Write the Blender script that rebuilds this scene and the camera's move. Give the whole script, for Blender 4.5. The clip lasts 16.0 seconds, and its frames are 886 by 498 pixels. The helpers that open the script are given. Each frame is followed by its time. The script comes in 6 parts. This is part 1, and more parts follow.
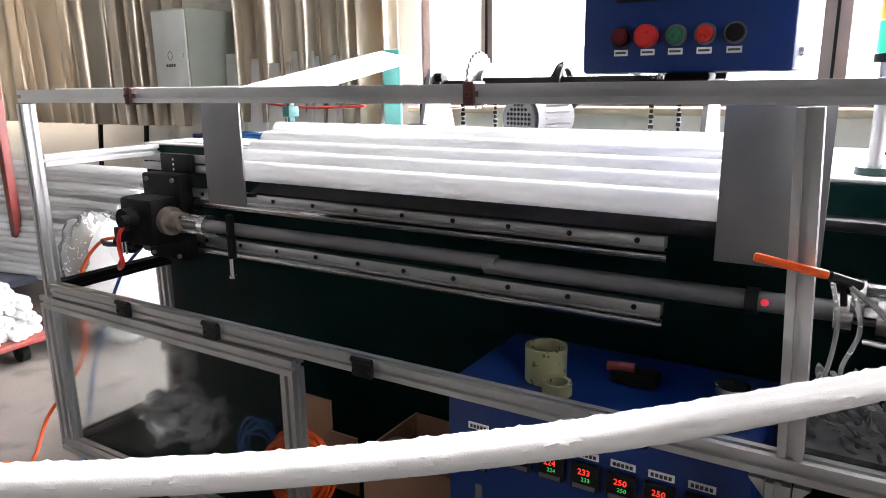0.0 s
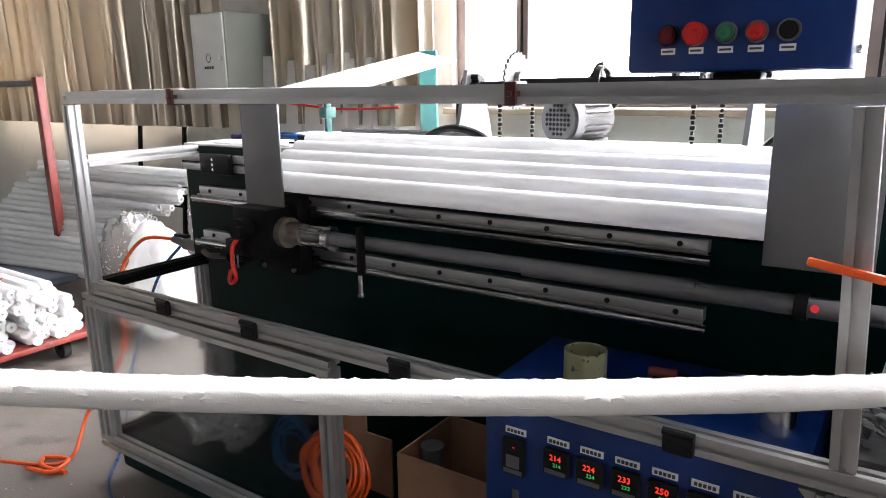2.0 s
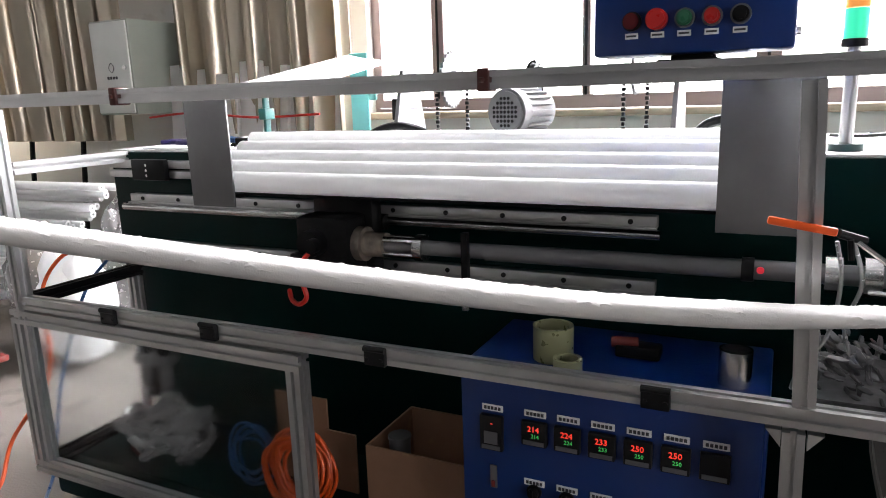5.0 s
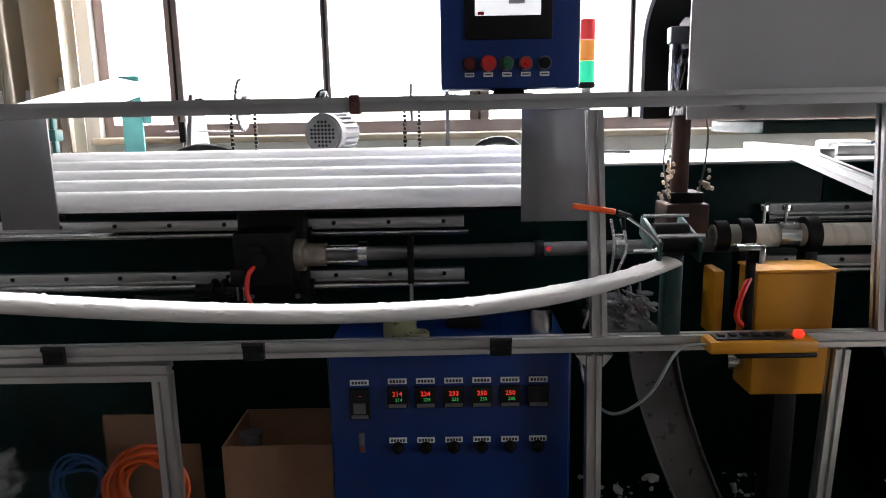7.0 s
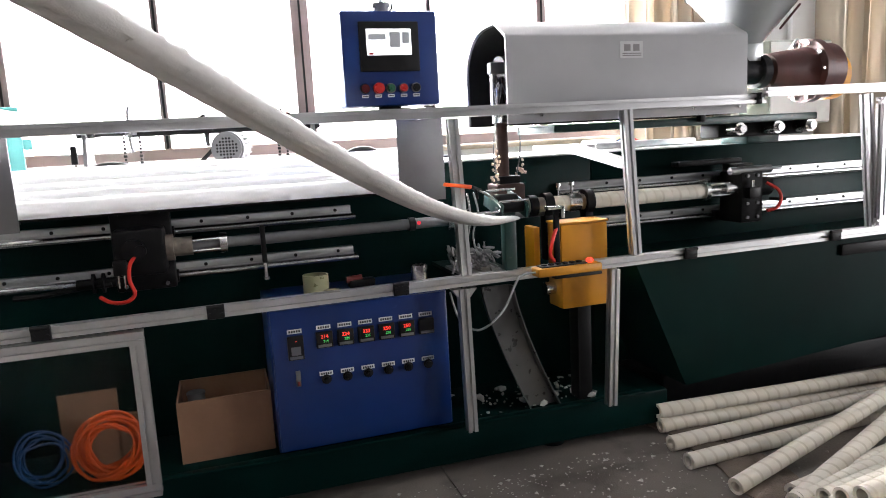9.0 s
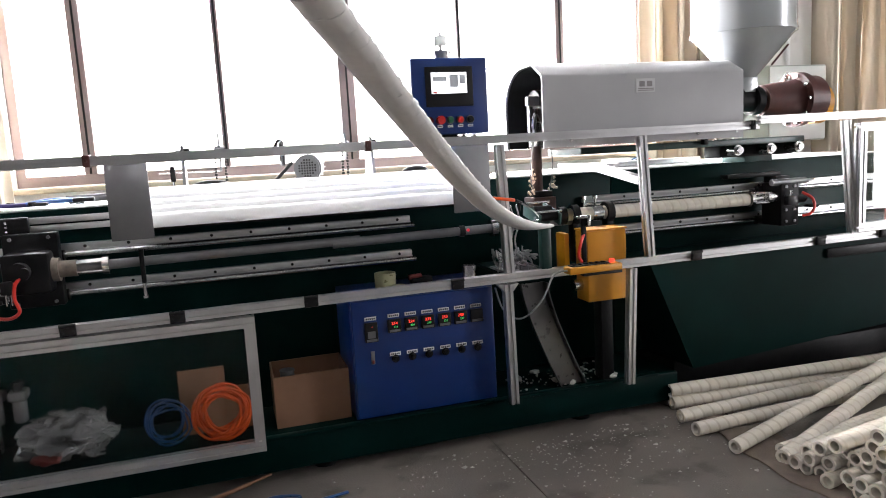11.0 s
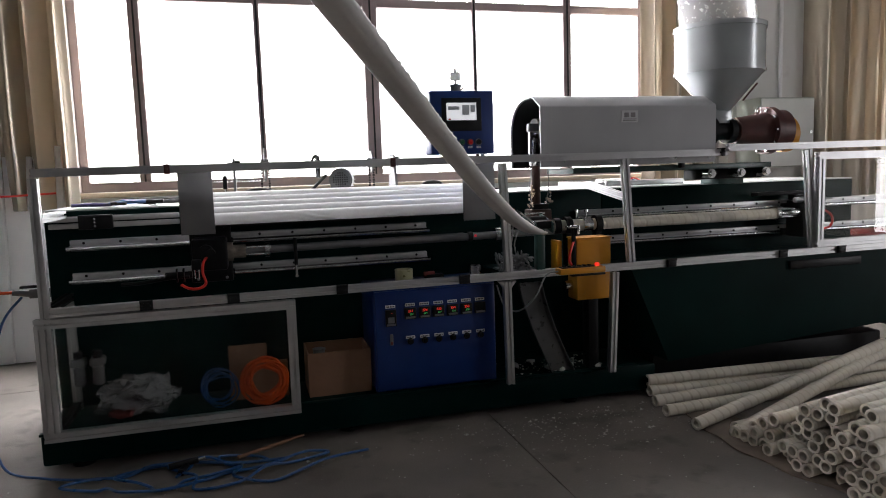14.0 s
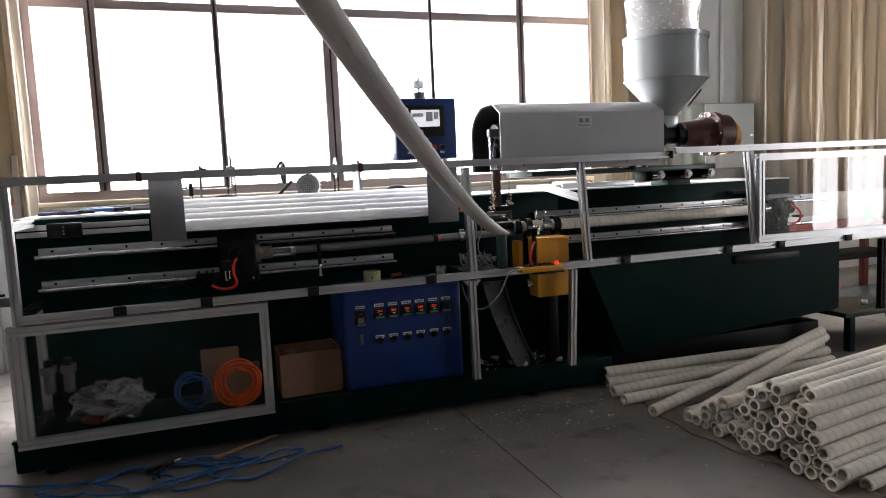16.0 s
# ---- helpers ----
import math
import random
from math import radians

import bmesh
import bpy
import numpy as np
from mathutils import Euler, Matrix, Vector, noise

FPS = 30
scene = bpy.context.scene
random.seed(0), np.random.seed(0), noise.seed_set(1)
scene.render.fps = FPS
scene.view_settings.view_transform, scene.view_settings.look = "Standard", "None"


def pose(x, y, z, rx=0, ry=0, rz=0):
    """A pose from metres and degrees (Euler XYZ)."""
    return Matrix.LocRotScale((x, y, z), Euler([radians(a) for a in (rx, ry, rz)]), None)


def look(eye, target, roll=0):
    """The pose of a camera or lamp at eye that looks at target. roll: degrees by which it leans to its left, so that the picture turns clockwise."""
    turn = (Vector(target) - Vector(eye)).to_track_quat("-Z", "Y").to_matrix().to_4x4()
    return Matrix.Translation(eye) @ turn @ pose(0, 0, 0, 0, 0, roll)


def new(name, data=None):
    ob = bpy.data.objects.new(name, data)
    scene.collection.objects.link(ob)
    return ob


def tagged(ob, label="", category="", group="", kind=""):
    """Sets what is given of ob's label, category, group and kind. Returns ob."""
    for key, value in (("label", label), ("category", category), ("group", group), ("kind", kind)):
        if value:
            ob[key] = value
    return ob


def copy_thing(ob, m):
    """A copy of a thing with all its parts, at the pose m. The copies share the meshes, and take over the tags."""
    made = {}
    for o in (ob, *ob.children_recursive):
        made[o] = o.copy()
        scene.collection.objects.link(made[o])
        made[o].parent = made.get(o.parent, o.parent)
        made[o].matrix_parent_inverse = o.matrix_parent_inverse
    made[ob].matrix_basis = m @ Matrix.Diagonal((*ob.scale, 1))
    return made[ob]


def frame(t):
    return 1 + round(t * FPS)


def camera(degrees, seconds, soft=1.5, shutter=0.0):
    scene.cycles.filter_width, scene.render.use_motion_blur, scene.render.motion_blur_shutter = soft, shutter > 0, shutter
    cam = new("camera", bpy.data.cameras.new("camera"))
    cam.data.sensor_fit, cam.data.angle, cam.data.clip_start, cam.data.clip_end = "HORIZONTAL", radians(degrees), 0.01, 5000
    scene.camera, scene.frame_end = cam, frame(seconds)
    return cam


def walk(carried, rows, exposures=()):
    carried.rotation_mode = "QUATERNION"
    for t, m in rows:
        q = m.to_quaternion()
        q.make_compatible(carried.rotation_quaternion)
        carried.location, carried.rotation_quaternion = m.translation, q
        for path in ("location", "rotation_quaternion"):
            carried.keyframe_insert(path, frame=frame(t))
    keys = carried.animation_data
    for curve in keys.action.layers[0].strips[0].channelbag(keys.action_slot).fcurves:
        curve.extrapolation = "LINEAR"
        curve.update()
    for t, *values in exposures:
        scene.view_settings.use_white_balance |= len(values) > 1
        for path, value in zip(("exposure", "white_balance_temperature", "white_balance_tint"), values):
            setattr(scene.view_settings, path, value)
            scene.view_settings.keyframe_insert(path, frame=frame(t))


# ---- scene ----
cam = camera(65.0, 16.0, soft=1.0)
PATH = [
    (0, (0.627, 0.573, 1.109), (-0.401, 2.224, 0.641), -0.8),
    (0.5, (0.618, 0.565, 1.111), (-0.461, 2.184, 0.65), -1.0),
    (1, (0.612, 0.568, 1.109), (-0.498, 2.17, 0.66), -1.1),
    (1.5, (0.612, 0.573, 1.107), (-0.494, 2.175, 0.649), -0.9),
    (2, (0.61, 0.574, 1.106), (-0.492, 2.178, 0.645), -0.9),
    (2.5, (0.606, 0.567, 1.105), (-0.495, 2.174, 0.651), -1.1),
    (3, (0.603, 0.569, 1.108), (-0.512, 2.169, 0.662), -1.3),
    (3.2, (0.602, 0.569, 1.106), (-0.511, 2.171, 0.664), -1.2),
    (5.3, (0.514, 0.441, 1.069), (-0.242, 2.235, 0.615), -1.6),
    (5.5, (0.504, 0.416, 1.082), (-0.161, 2.243, 0.612), -1.2),
    (6, (0.427, 0.341, 1.084), (0.091, 2.264, 0.647), -1.0),
    (6.5, (0.328, 0.269, 1.058), (0.158, 2.221, 0.655), -2.8),
    (7, (0.273, 0.159, 1.066), (0.261, 2.124, 0.692), -1.0),
    (7.5, (0.217, 0.049, 1.069), (0.597, 1.969, 0.66), -1.7),
    (8, (0.116, -0.089, 1.064), (0.695, 1.795, 0.726), -3.3),
    (8.5, (-0.008, -0.217, 1.032), (0.677, 1.636, 0.721), -3.6),
    (9, (-0.081, -0.361, 1.014), (0.516, 1.523, 0.707), -3.1),
    (9.5, (-0.169, -0.457, 1.021), (0.418, 1.435, 0.749), -3.8),
    (9.7, (-0.204, -0.497, 1.034), (0.404, 1.39, 0.768), -4.4),
    (11.8, (-0.399, -0.831, 1.055), (0.173, 1.065, 0.781), -2.5),
    (12, (-0.415, -0.854, 1.05), (0.182, 1.035, 0.779), -3.0),
    (12.5, (-0.453, -0.906, 1.038), (0.176, 0.977, 0.797), -3.4),
    (13, (-0.425, -1.018, 1.036), (0.135, 0.892, 0.842), -2.5),
    (13.5, (-0.487, -1.091, 1.031), (-0.034, 0.842, 0.794), -1.4),
    (14, (-0.452, -1.168, 1.044), (0.083, 0.747, 0.826), -1.9),
    (14.5, (-0.495, -1.221, 1.042), (0.124, 0.667, 0.814), -2.7),
    (15, (-0.524, -1.253, 1.041), (0.129, 0.626, 0.832), -2.9),
    (15.5, (-0.528, -1.261, 1.033), (0.124, 0.619, 0.838), -2.7),
    (16, (-0.532, -1.261, 1.037), (0.128, 0.616, 0.832), -2.6),
]
EXPOSURES = [(0, 0.0), (1.0, -0.2), (3, -0.2), (6, -0.4), (7, -0.65), (7.6, 0.05), (8.5, 0.45), (9.5, 0.45), (12.2, 0.1), (13, -0.8), (13.5, -1.15), (14.5, -0.95), (16, -0.85)]
walk(cam, [(t, look(eye, target, roll)) for t, eye, target, roll in PATH], EXPOSURES)

# ---- light ----
world = bpy.data.worlds.new("world")
scene.world = world
world.use_nodes = True
wn = world.node_tree
sky = wn.nodes.new("ShaderNodeTexSky")
sky.sky_type, sky.sun_disc = "NISHITA", False
sky.sun_elevation, sky.sun_rotation = radians(38), radians(20)
wn.links.new(sky.outputs[0], wn.nodes["Background"].inputs[0])
wn.nodes["Background"].inputs[1].default_value = 0.12


def sky_lamp(name, m, w, h, watts):
    lamp = bpy.data.lights.new(name, "AREA")
    lamp.shape, lamp.size, lamp.size_y, lamp.energy = "RECTANGLE", w, h, watts
    lamp.color = (0.985, 0.965, 1.0)
    new(name, lamp).matrix_world = m


sky_lamp("window_daylight", pose(0.55, 4.05, 2.05, 90, 0, 180), 4.3, 2.6, 3300)
sky_lamp("window_daylight", pose(-5.1, 4.05, 2.05, 90, 0, 180), 2.6, 2.6, 1500)
sky_lamp("window_daylight", pose(5.4, 4.05, 2.05, 90, 0, 180), 2.4, 2.6, 1500)
sky_lamp("window_daylight", pose(7.75, -2.35, 1.52, 90, 0, 90), 2.0, 3.0, 340)


# ---- materials ----
def mat(name, colour, rough=0.5, metal=0.0, var=0.12, scale=6.0, bump=0.0, bscale=60.0, spec=0.5, dirt=None, dirt_at=0.62, coat=0.0):
    m = bpy.data.materials.new(name)
    m.use_nodes = True
    nt = m.node_tree
    b = nt.nodes["Principled BSDF"]
    tc = nt.nodes.new("ShaderNodeTexCoord")
    n1 = nt.nodes.new("ShaderNodeTexNoise")
    n1.inputs["Scale"].default_value, n1.inputs["Detail"].default_value = scale, 6
    nt.links.new(tc.outputs["Object"], n1.inputs["Vector"])
    ramp = nt.nodes.new("ShaderNodeValToRGB")
    lo, hi = [c * (1 - var) for c in colour], [min(1, c * (1 + var)) for c in colour]
    ramp.color_ramp.elements[0].position, ramp.color_ramp.elements[1].position = 0.3, 0.7
    ramp.color_ramp.elements[0].color, ramp.color_ramp.elements[1].color = (*lo, 1), (*hi, 1)
    nt.links.new(n1.outputs["Fac"], ramp.inputs["Fac"])
    out = ramp.outputs["Color"]
    n2 = nt.nodes.new("ShaderNodeTexNoise")
    n2.inputs["Scale"].default_value, n2.inputs["Detail"].default_value = bscale, 4
    nt.links.new(tc.outputs["Object"], n2.inputs["Vector"])
    if dirt:
        n3 = nt.nodes.new("ShaderNodeTexNoise")
        n3.inputs["Scale"].default_value, n3.inputs["Detail"].default_value = scale * 3.1, 8
        nt.links.new(tc.outputs["Object"], n3.inputs["Vector"])
        r3 = nt.nodes.new("ShaderNodeValToRGB")
        r3.color_ramp.elements[0].position, r3.color_ramp.elements[1].position = dirt_at, dirt_at + 0.12
        nt.links.new(n3.outputs["Fac"], r3.inputs["Fac"])
        mix = nt.nodes.new("ShaderNodeMixRGB")
        mix.inputs["Color2"].default_value = (*dirt, 1)
        nt.links.new(r3.outputs["Color"], mix.inputs["Fac"])
        nt.links.new(out, mix.inputs["Color1"])
        out = mix.outputs["Color"]
    nt.links.new(out, b.inputs["Base Color"])
    rr = nt.nodes.new("ShaderNodeMapRange")
    rr.inputs["To Min"].default_value, rr.inputs["To Max"].default_value = max(0.03, rough - 0.1), min(1, rough + 0.1)
    nt.links.new(n2.outputs["Fac"], rr.inputs["Value"])
    nt.links.new(rr.outputs["Result"], b.inputs["Roughness"])
    b.inputs["Metallic"].default_value = metal
    b.inputs["Specular IOR Level"].default_value = spec
    b.inputs["Coat Weight"].default_value = coat
    if bump:
        bp = nt.nodes.new("ShaderNodeBump")
        bp.inputs["Strength"].default_value, bp.inputs["Distance"].default_value = bump, 0.004
        nt.links.new(n2.outputs["Fac"], bp.inputs["Height"])
        nt.links.new(bp.outputs["Normal"], b.inputs["Normal"])
    return m


def glow(name, colour, strength):
    m = mat(name, colour, 0.4)
    b = m.node_tree.nodes["Principled BSDF"]
    b.inputs["Emission Color"].default_value, b.inputs["Emission Strength"].default_value = (*colour, 1), strength
    return m


def clear(name, colour, rough, amount, ior=1.45):
    m = mat(name, colour, rough, var=0.05)
    b = m.node_tree.nodes["Principled BSDF"]
    b.inputs["Transmission Weight"].default_value, b.inputs["IOR"].default_value = amount, ior
    return m


ALU = mat("aluminium_profile", (0.52, 0.52, 0.525), 0.36, 0.85, 0.08, 9, 0.05, 200)
STEEL = mat("bright_steel", (0.66, 0.66, 0.66), 0.22, 1.0, 0.1, 20)
DULL = mat("dull_sheet_steel", (0.16, 0.16, 0.164), 0.45, 0.6, 0.12, 7, 0.05, 90)
CHUTE = mat("greasy_sheet_steel", (0.1, 0.1, 0.1), 0.3, 0.6, 0.4, 5, 0.1, 40)
GREY_ROD = mat("grey_rod", (0.15, 0.15, 0.154), 0.4, 0.3, 0.1, 12)
GREEN = mat("dark_green_paint", (0.0008, 0.0115, 0.0102), 0.4, 0.0, 0.2, 5, 0.06, 140, dirt=(0.002, 0.013, 0.0115), dirt_at=0.66, spec=0.05)
DTEAL = mat("dark_teal_paint", (0.02, 0.11, 0.1), 0.45, 0.0, 0.12, 8)
TEAL = mat("teal_paint", (0.1, 0.36, 0.34), 0.45, 0.0, 0.12, 8)
MID_GREEN = mat("machine_green_paint", (0.006, 0.034, 0.03), 0.38, 0.0, 0.2, 14, 0.08, 120, dirt=(0.06, 0.06, 0.05))
BLUE = mat("blue_enamel", (0.0012, 0.021, 0.125), 0.33, 0.0, 0.1, 8, 0.12, 260, dirt=(0.02, 0.05, 0.2), dirt_at=0.7)
INDIGO = mat("indigo_grip", (0.02, 0.012, 0.08), 0.4, 0.0, 0.2, 20)
BLACK = mat("black_plastic", (0.008, 0.008, 0.0085), 0.42, 0.0, 0.2, 20, spec=0.2)
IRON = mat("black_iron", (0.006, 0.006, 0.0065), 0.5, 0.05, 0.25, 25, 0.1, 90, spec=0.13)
BROWN = mat("scorched_brown_metal", (0.05, 0.026, 0.021), 0.55, 0.5, 0.3, 22, 0.2, 70)
MAROON = mat("maroon_cast_iron", (0.06, 0.014, 0.011), 0.4, 0.1, 0.2, 14, 0.1, 80)
REDPOST = mat("dark_red_paint", (0.16, 0.02, 0.015), 0.5, 0.0, 0.25, 10, 0.1, 80, dirt=(0.09, 0.05, 0.04))
YELLOW = mat("yellow_paint", (0.55, 0.235, 0.01), 0.45, 0.0, 0.1, 8, 0.06, 120, dirt=(0.4, 0.2, 0.03), dirt_at=0.68)
ORANGE = mat("orange_hose", (0.68, 0.085, 0.008), 0.4, 0.0, 0.1, 20)
REDHOSE = mat("red_hose", (0.6, 0.025, 0.015), 0.35, 0.0, 0.1, 20)
BLUEHOSE = mat("blue_hose", (0.008, 0.06, 0.19), 0.3, 0.0, 0.12, 20)
WHITE = mat("white_plastic", (0.8, 0.8, 0.79), 0.4, 0.0, 0.05, 10)
ROD_WHITE = mat("white_filter_rod", (0.95, 0.95, 0.95), 0.4, 0.0, 0.02, 14, 0.02, 160, spec=0.5)
FOAM = mat("soft_white_foam", (0.52, 0.51, 0.495), 0.8, 0.0, 0.06, 30, 0.12, 420, spec=0.2)
FLUFF = mat("white_fibre_fluff", (0.78, 0.77, 0.73), 0.9, 0.0, 0.1, 60, 0.5, 400, spec=0.1)
WALL = mat("white_wall_paint", (0.68, 0.67, 0.64), 0.8, 0.0, 0.05, 1.6, 0.1, 60, dirt=(0.55, 0.53, 0.49), dirt_at=0.64)
# unseen ceiling, coloured dark grey to cut bounced light
CEIL = mat("darkened_ceiling", (0.16, 0.16, 0.158), 0.85, 0.0, 0.05, 2)
# near-black colour keeps the unseen south wall from bouncing light forward
DIMWALL = mat("darkened_wall", (0.025, 0.026, 0.026), 0.8, 0.0, 0.1, 1.6)
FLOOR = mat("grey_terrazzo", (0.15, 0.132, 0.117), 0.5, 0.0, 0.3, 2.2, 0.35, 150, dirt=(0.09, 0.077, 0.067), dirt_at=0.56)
DIRTGREY = mat("joint_dirt", (0.06, 0.055, 0.05), 0.9)
FRAME = mat("bronze_window_frame", (0.2, 0.155, 0.15), 0.35, 0.25, 0.1, 8)
SILL = mat("tan_sill_stone", (0.42, 0.35, 0.26), 0.5, 0.0, 0.12, 12)
CARD = mat("brown_cardboard", (0.22, 0.115, 0.065), 0.8, 0.0, 0.12, 7, 0.15, 60, dirt=(0.25, 0.14, 0.07))
HOOD = mat("grey_hood_paint", (0.34, 0.34, 0.345), 0.33, 0.15, 0.06, 4, 0.05, 120)
HOPPER = mat("grey_hopper_enamel", (0.36, 0.38, 0.39), 0.22, 0.2, 0.08, 6, coat=0.3)
# cabinet door grey, with bounced light on the front put into the colour
CABLIT = mat("cabinet_grey_lit", (0.68, 0.7, 0.66), 0.5, 0.0, 0.06, 6)
WORN = mat("worn_grimy_steel", (0.2, 0.17, 0.14), 0.5, 0.4, 0.5, 30, 0.1, 90)
CABSIDE = mat("grey_green_cabinet", (0.36, 0.39, 0.34), 0.5, 0.0, 0.06, 6)
RED_BTN = mat("red_button", (0.42, 0.018, 0.016), 0.3)
GRN_BTN = mat("green_button", (0.02, 0.12, 0.06), 0.3)
DRED = mat("dark_red_lens", (0.09, 0.008, 0.01), 0.2)
LABEL = mat("label_white", (0.75, 0.75, 0.74), 0.6, 0.0, 0.04, 30)
INK = mat("label_ink", (0.05, 0.05, 0.055), 0.7)
PAPER = mat("paper", (0.78, 0.79, 0.8), 0.7, 0.0, 0.04, 20)
LED = glow("red_digits", (1.0, 0.05, 0.03), 1.2)
LEDG = glow("green_digits", (0.1, 0.9, 0.2), 0.25)
REDGLOW = glow("lit_red_button", (1.0, 0.04, 0.02), 1.6)
REDSPOT = glow("red_pointer", (0.8, 0.03, 0.05), 0.5)
GRNGLOW = glow("lit_green_beacon", (0.03, 0.6, 0.3), 1.2)
AMBER = glow("amber_beacon", (0.9, 0.32, 0.05), 0.5)
REDLENS = glow("red_beacon", (0.75, 0.05, 0.04), 0.35)
SCREEN = glow("screen_white", (0.95, 0.96, 1.0), 1.1)
SCREENB = mat("screen_grey", (0.55, 0.58, 0.62), 0.4)
GLASS = clear("clear_glass", (0.95, 0.97, 0.97), 0.03, 1.0)
SCRAP = mat("grey_plastic_scrap", (0.16, 0.16, 0.165), 0.35, 0.0, 0.4, 40)
CLEARBAG = clear("creased_clear_film", (0.62, 0.6, 0.6), 0.18, 0.85, 1.3)
SMOKED = clear("dusty_acrylic", (0.82, 0.86, 0.86), 0.12, 1.0, 1.2)
ACRYLIC = clear("clear_acrylic", (0.94, 0.96, 0.96), 0.05, 1.0, 1.49)
ACRYLIC.node_tree.links.remove(ACRYLIC.node_tree.nodes["Principled BSDF"].inputs["Roughness"].links[0])
ACRYLIC.node_tree.nodes["Principled BSDF"].inputs["Roughness"].default_value = 0.015
FILM = clear("clear_plastic_film", (0.8, 0.8, 0.8), 0.25, 0.7, 1.2)
SMOKEGREY = clear("smoked_grey_plastic", (0.3, 0.3, 0.29), 0.2, 0.35, 1.4)
TAPE = clear("yellowed_tape_core", (0.42, 0.42, 0.24), 0.3, 0.45)
GRANULE = mat("tan_granules", (0.55, 0.45, 0.34), 0.8, 0.0, 0.2, 60, 0.5, 200)
BOTTLE = clear("green_bottle_plastic", (0.05, 0.55, 0.12), 0.15, 0.3)
SACK = mat("woven_sacking", (0.16, 0.125, 0.1), 0.9, 0.0, 0.25, 14, 0.6, 240)
PLATE = mat("wet_dark_floor_plate", (0.05, 0.055, 0.055), 0.22, 0.3, 0.3, 5, 0.1, 60)
TABLE = mat("bright_bed_plate", (0.62, 0.62, 0.62), 0.35, 0.4, 0.05, 4, 0.02, 60)
DECK = mat("blue_grey_deck", (0.11, 0.12, 0.16), 0.6, 0.0, 0.2, 8)


def see_through(m, colour, share):
    """Lets part of the light pass diffusely through a thin material."""
    b = m.node_tree.nodes["Principled BSDF"]
    tr = m.node_tree.nodes.new("ShaderNodeBsdfTranslucent")
    tr.inputs["Color"].default_value = (*colour, 1)
    mx = m.node_tree.nodes.new("ShaderNodeMixShader")
    mx.inputs[0].default_value = share
    m.node_tree.links.new(b.outputs[0], mx.inputs[1])
    m.node_tree.links.new(tr.outputs[0], mx.inputs[2])
    m.node_tree.links.new(mx.outputs[0], m.node_tree.nodes["Material Output"].inputs[0])
    return m


def milky(m, depth, weight=1.0):
    """Light scatters inside, as in foamed plastic."""
    b = m.node_tree.nodes["Principled BSDF"]
    b.inputs["Subsurface Weight"].default_value = weight
    b.inputs["Subsurface Radius"].default_value = (1.0, 0.97, 0.92)
    b.inputs["Subsurface Scale"].default_value = depth
    return m


see_through(ROD_WHITE, (0.97, 0.97, 0.97), 0.6)
milky(FOAM, 0.012, 0.7)


def curtain_material():
    m = mat("gold_satin_curtain", (0.58, 0.505, 0.4), 0.24, 0.6, 0.05, 3.0, spec=0.8)
    b = m.node_tree.nodes["Principled BSDF"]
    m.node_tree.links.remove(b.inputs["Roughness"].links[0])
    b.inputs["Roughness"].default_value = 0.24
    b.inputs["Sheen Weight"].default_value = 0.2
    return see_through(m, (0.6, 0.52, 0.41), 0.14)


CURTAIN = curtain_material()


def spiral_material():
    """Cream filter tube with a wound spiral groove along its x axis."""
    m = mat("wound_cream_fibre", (0.72, 0.67, 0.585), 0.8, 0.0, 0.07, 9, 0.0, 200, spec=0.2)
    nt = m.node_tree
    b = nt.nodes["Principled BSDF"]
    tc = nt.nodes.new("ShaderNodeTexCoord")
    sp = nt.nodes.new("ShaderNodeSeparateXYZ")
    nt.links.new(tc.outputs["Object"], sp.inputs[0])
    at = nt.nodes.new("ShaderNodeMath")
    at.operation = "ARCTAN2"
    nt.links.new(sp.outputs["Y"], at.inputs[0])
    nt.links.new(sp.outputs["Z"], at.inputs[1])
    mu = nt.nodes.new("ShaderNodeMath")
    mu.operation, mu.inputs[1].default_value = "MULTIPLY", 150.0
    nt.links.new(sp.outputs["X"], mu.inputs[0])
    ad = nt.nodes.new("ShaderNodeMath")
    nt.links.new(mu.outputs[0], ad.inputs[0])
    nt.links.new(at.outputs[0], ad.inputs[1])
    si = nt.nodes.new("ShaderNodeMath")
    si.operation = "SINE"
    nt.links.new(ad.outputs[0], si.inputs[0])
    mr = nt.nodes.new("ShaderNodeMapRange")
    mr.inputs["From Min"].default_value, mr.inputs["From Max"].default_value = -1.0, -0.55
    nt.links.new(si.outputs[0], mr.inputs["Value"])
    bp = nt.nodes.new("ShaderNodeBump")
    bp.inputs["Strength"].default_value, bp.inputs["Distance"].default_value = 0.4, 0.003
    nt.links.new(mr.outputs["Result"], bp.inputs["Height"])
    nt.links.new(bp.outputs["Normal"], b.inputs["Normal"])
    base = b.inputs["Base Color"].links[0].from_socket
    mix = nt.nodes.new("ShaderNodeMixRGB")
    mix.inputs["Color1"].default_value = (0.64, 0.58, 0.49, 1)
    nt.links.new(mr.outputs["Result"], mix.inputs["Fac"])
    nt.links.new(base, mix.inputs["Color2"])
    nt.links.new(mix.outputs["Color"], b.inputs["Base Color"])
    return m


FAINT = mat("faded_label", (0.46, 0.46, 0.465), 0.5, 0.0, 0.05, 30)
FAINTINK = mat("faded_print", (0.2, 0.19, 0.19), 0.6)
DUST = mat("grey_dust_fibre", (0.5, 0.49, 0.46), 0.9, 0.0, 0.2, 60, spec=0.1)
SPIRAL = milky(spiral_material(), 0.012, 0.6)


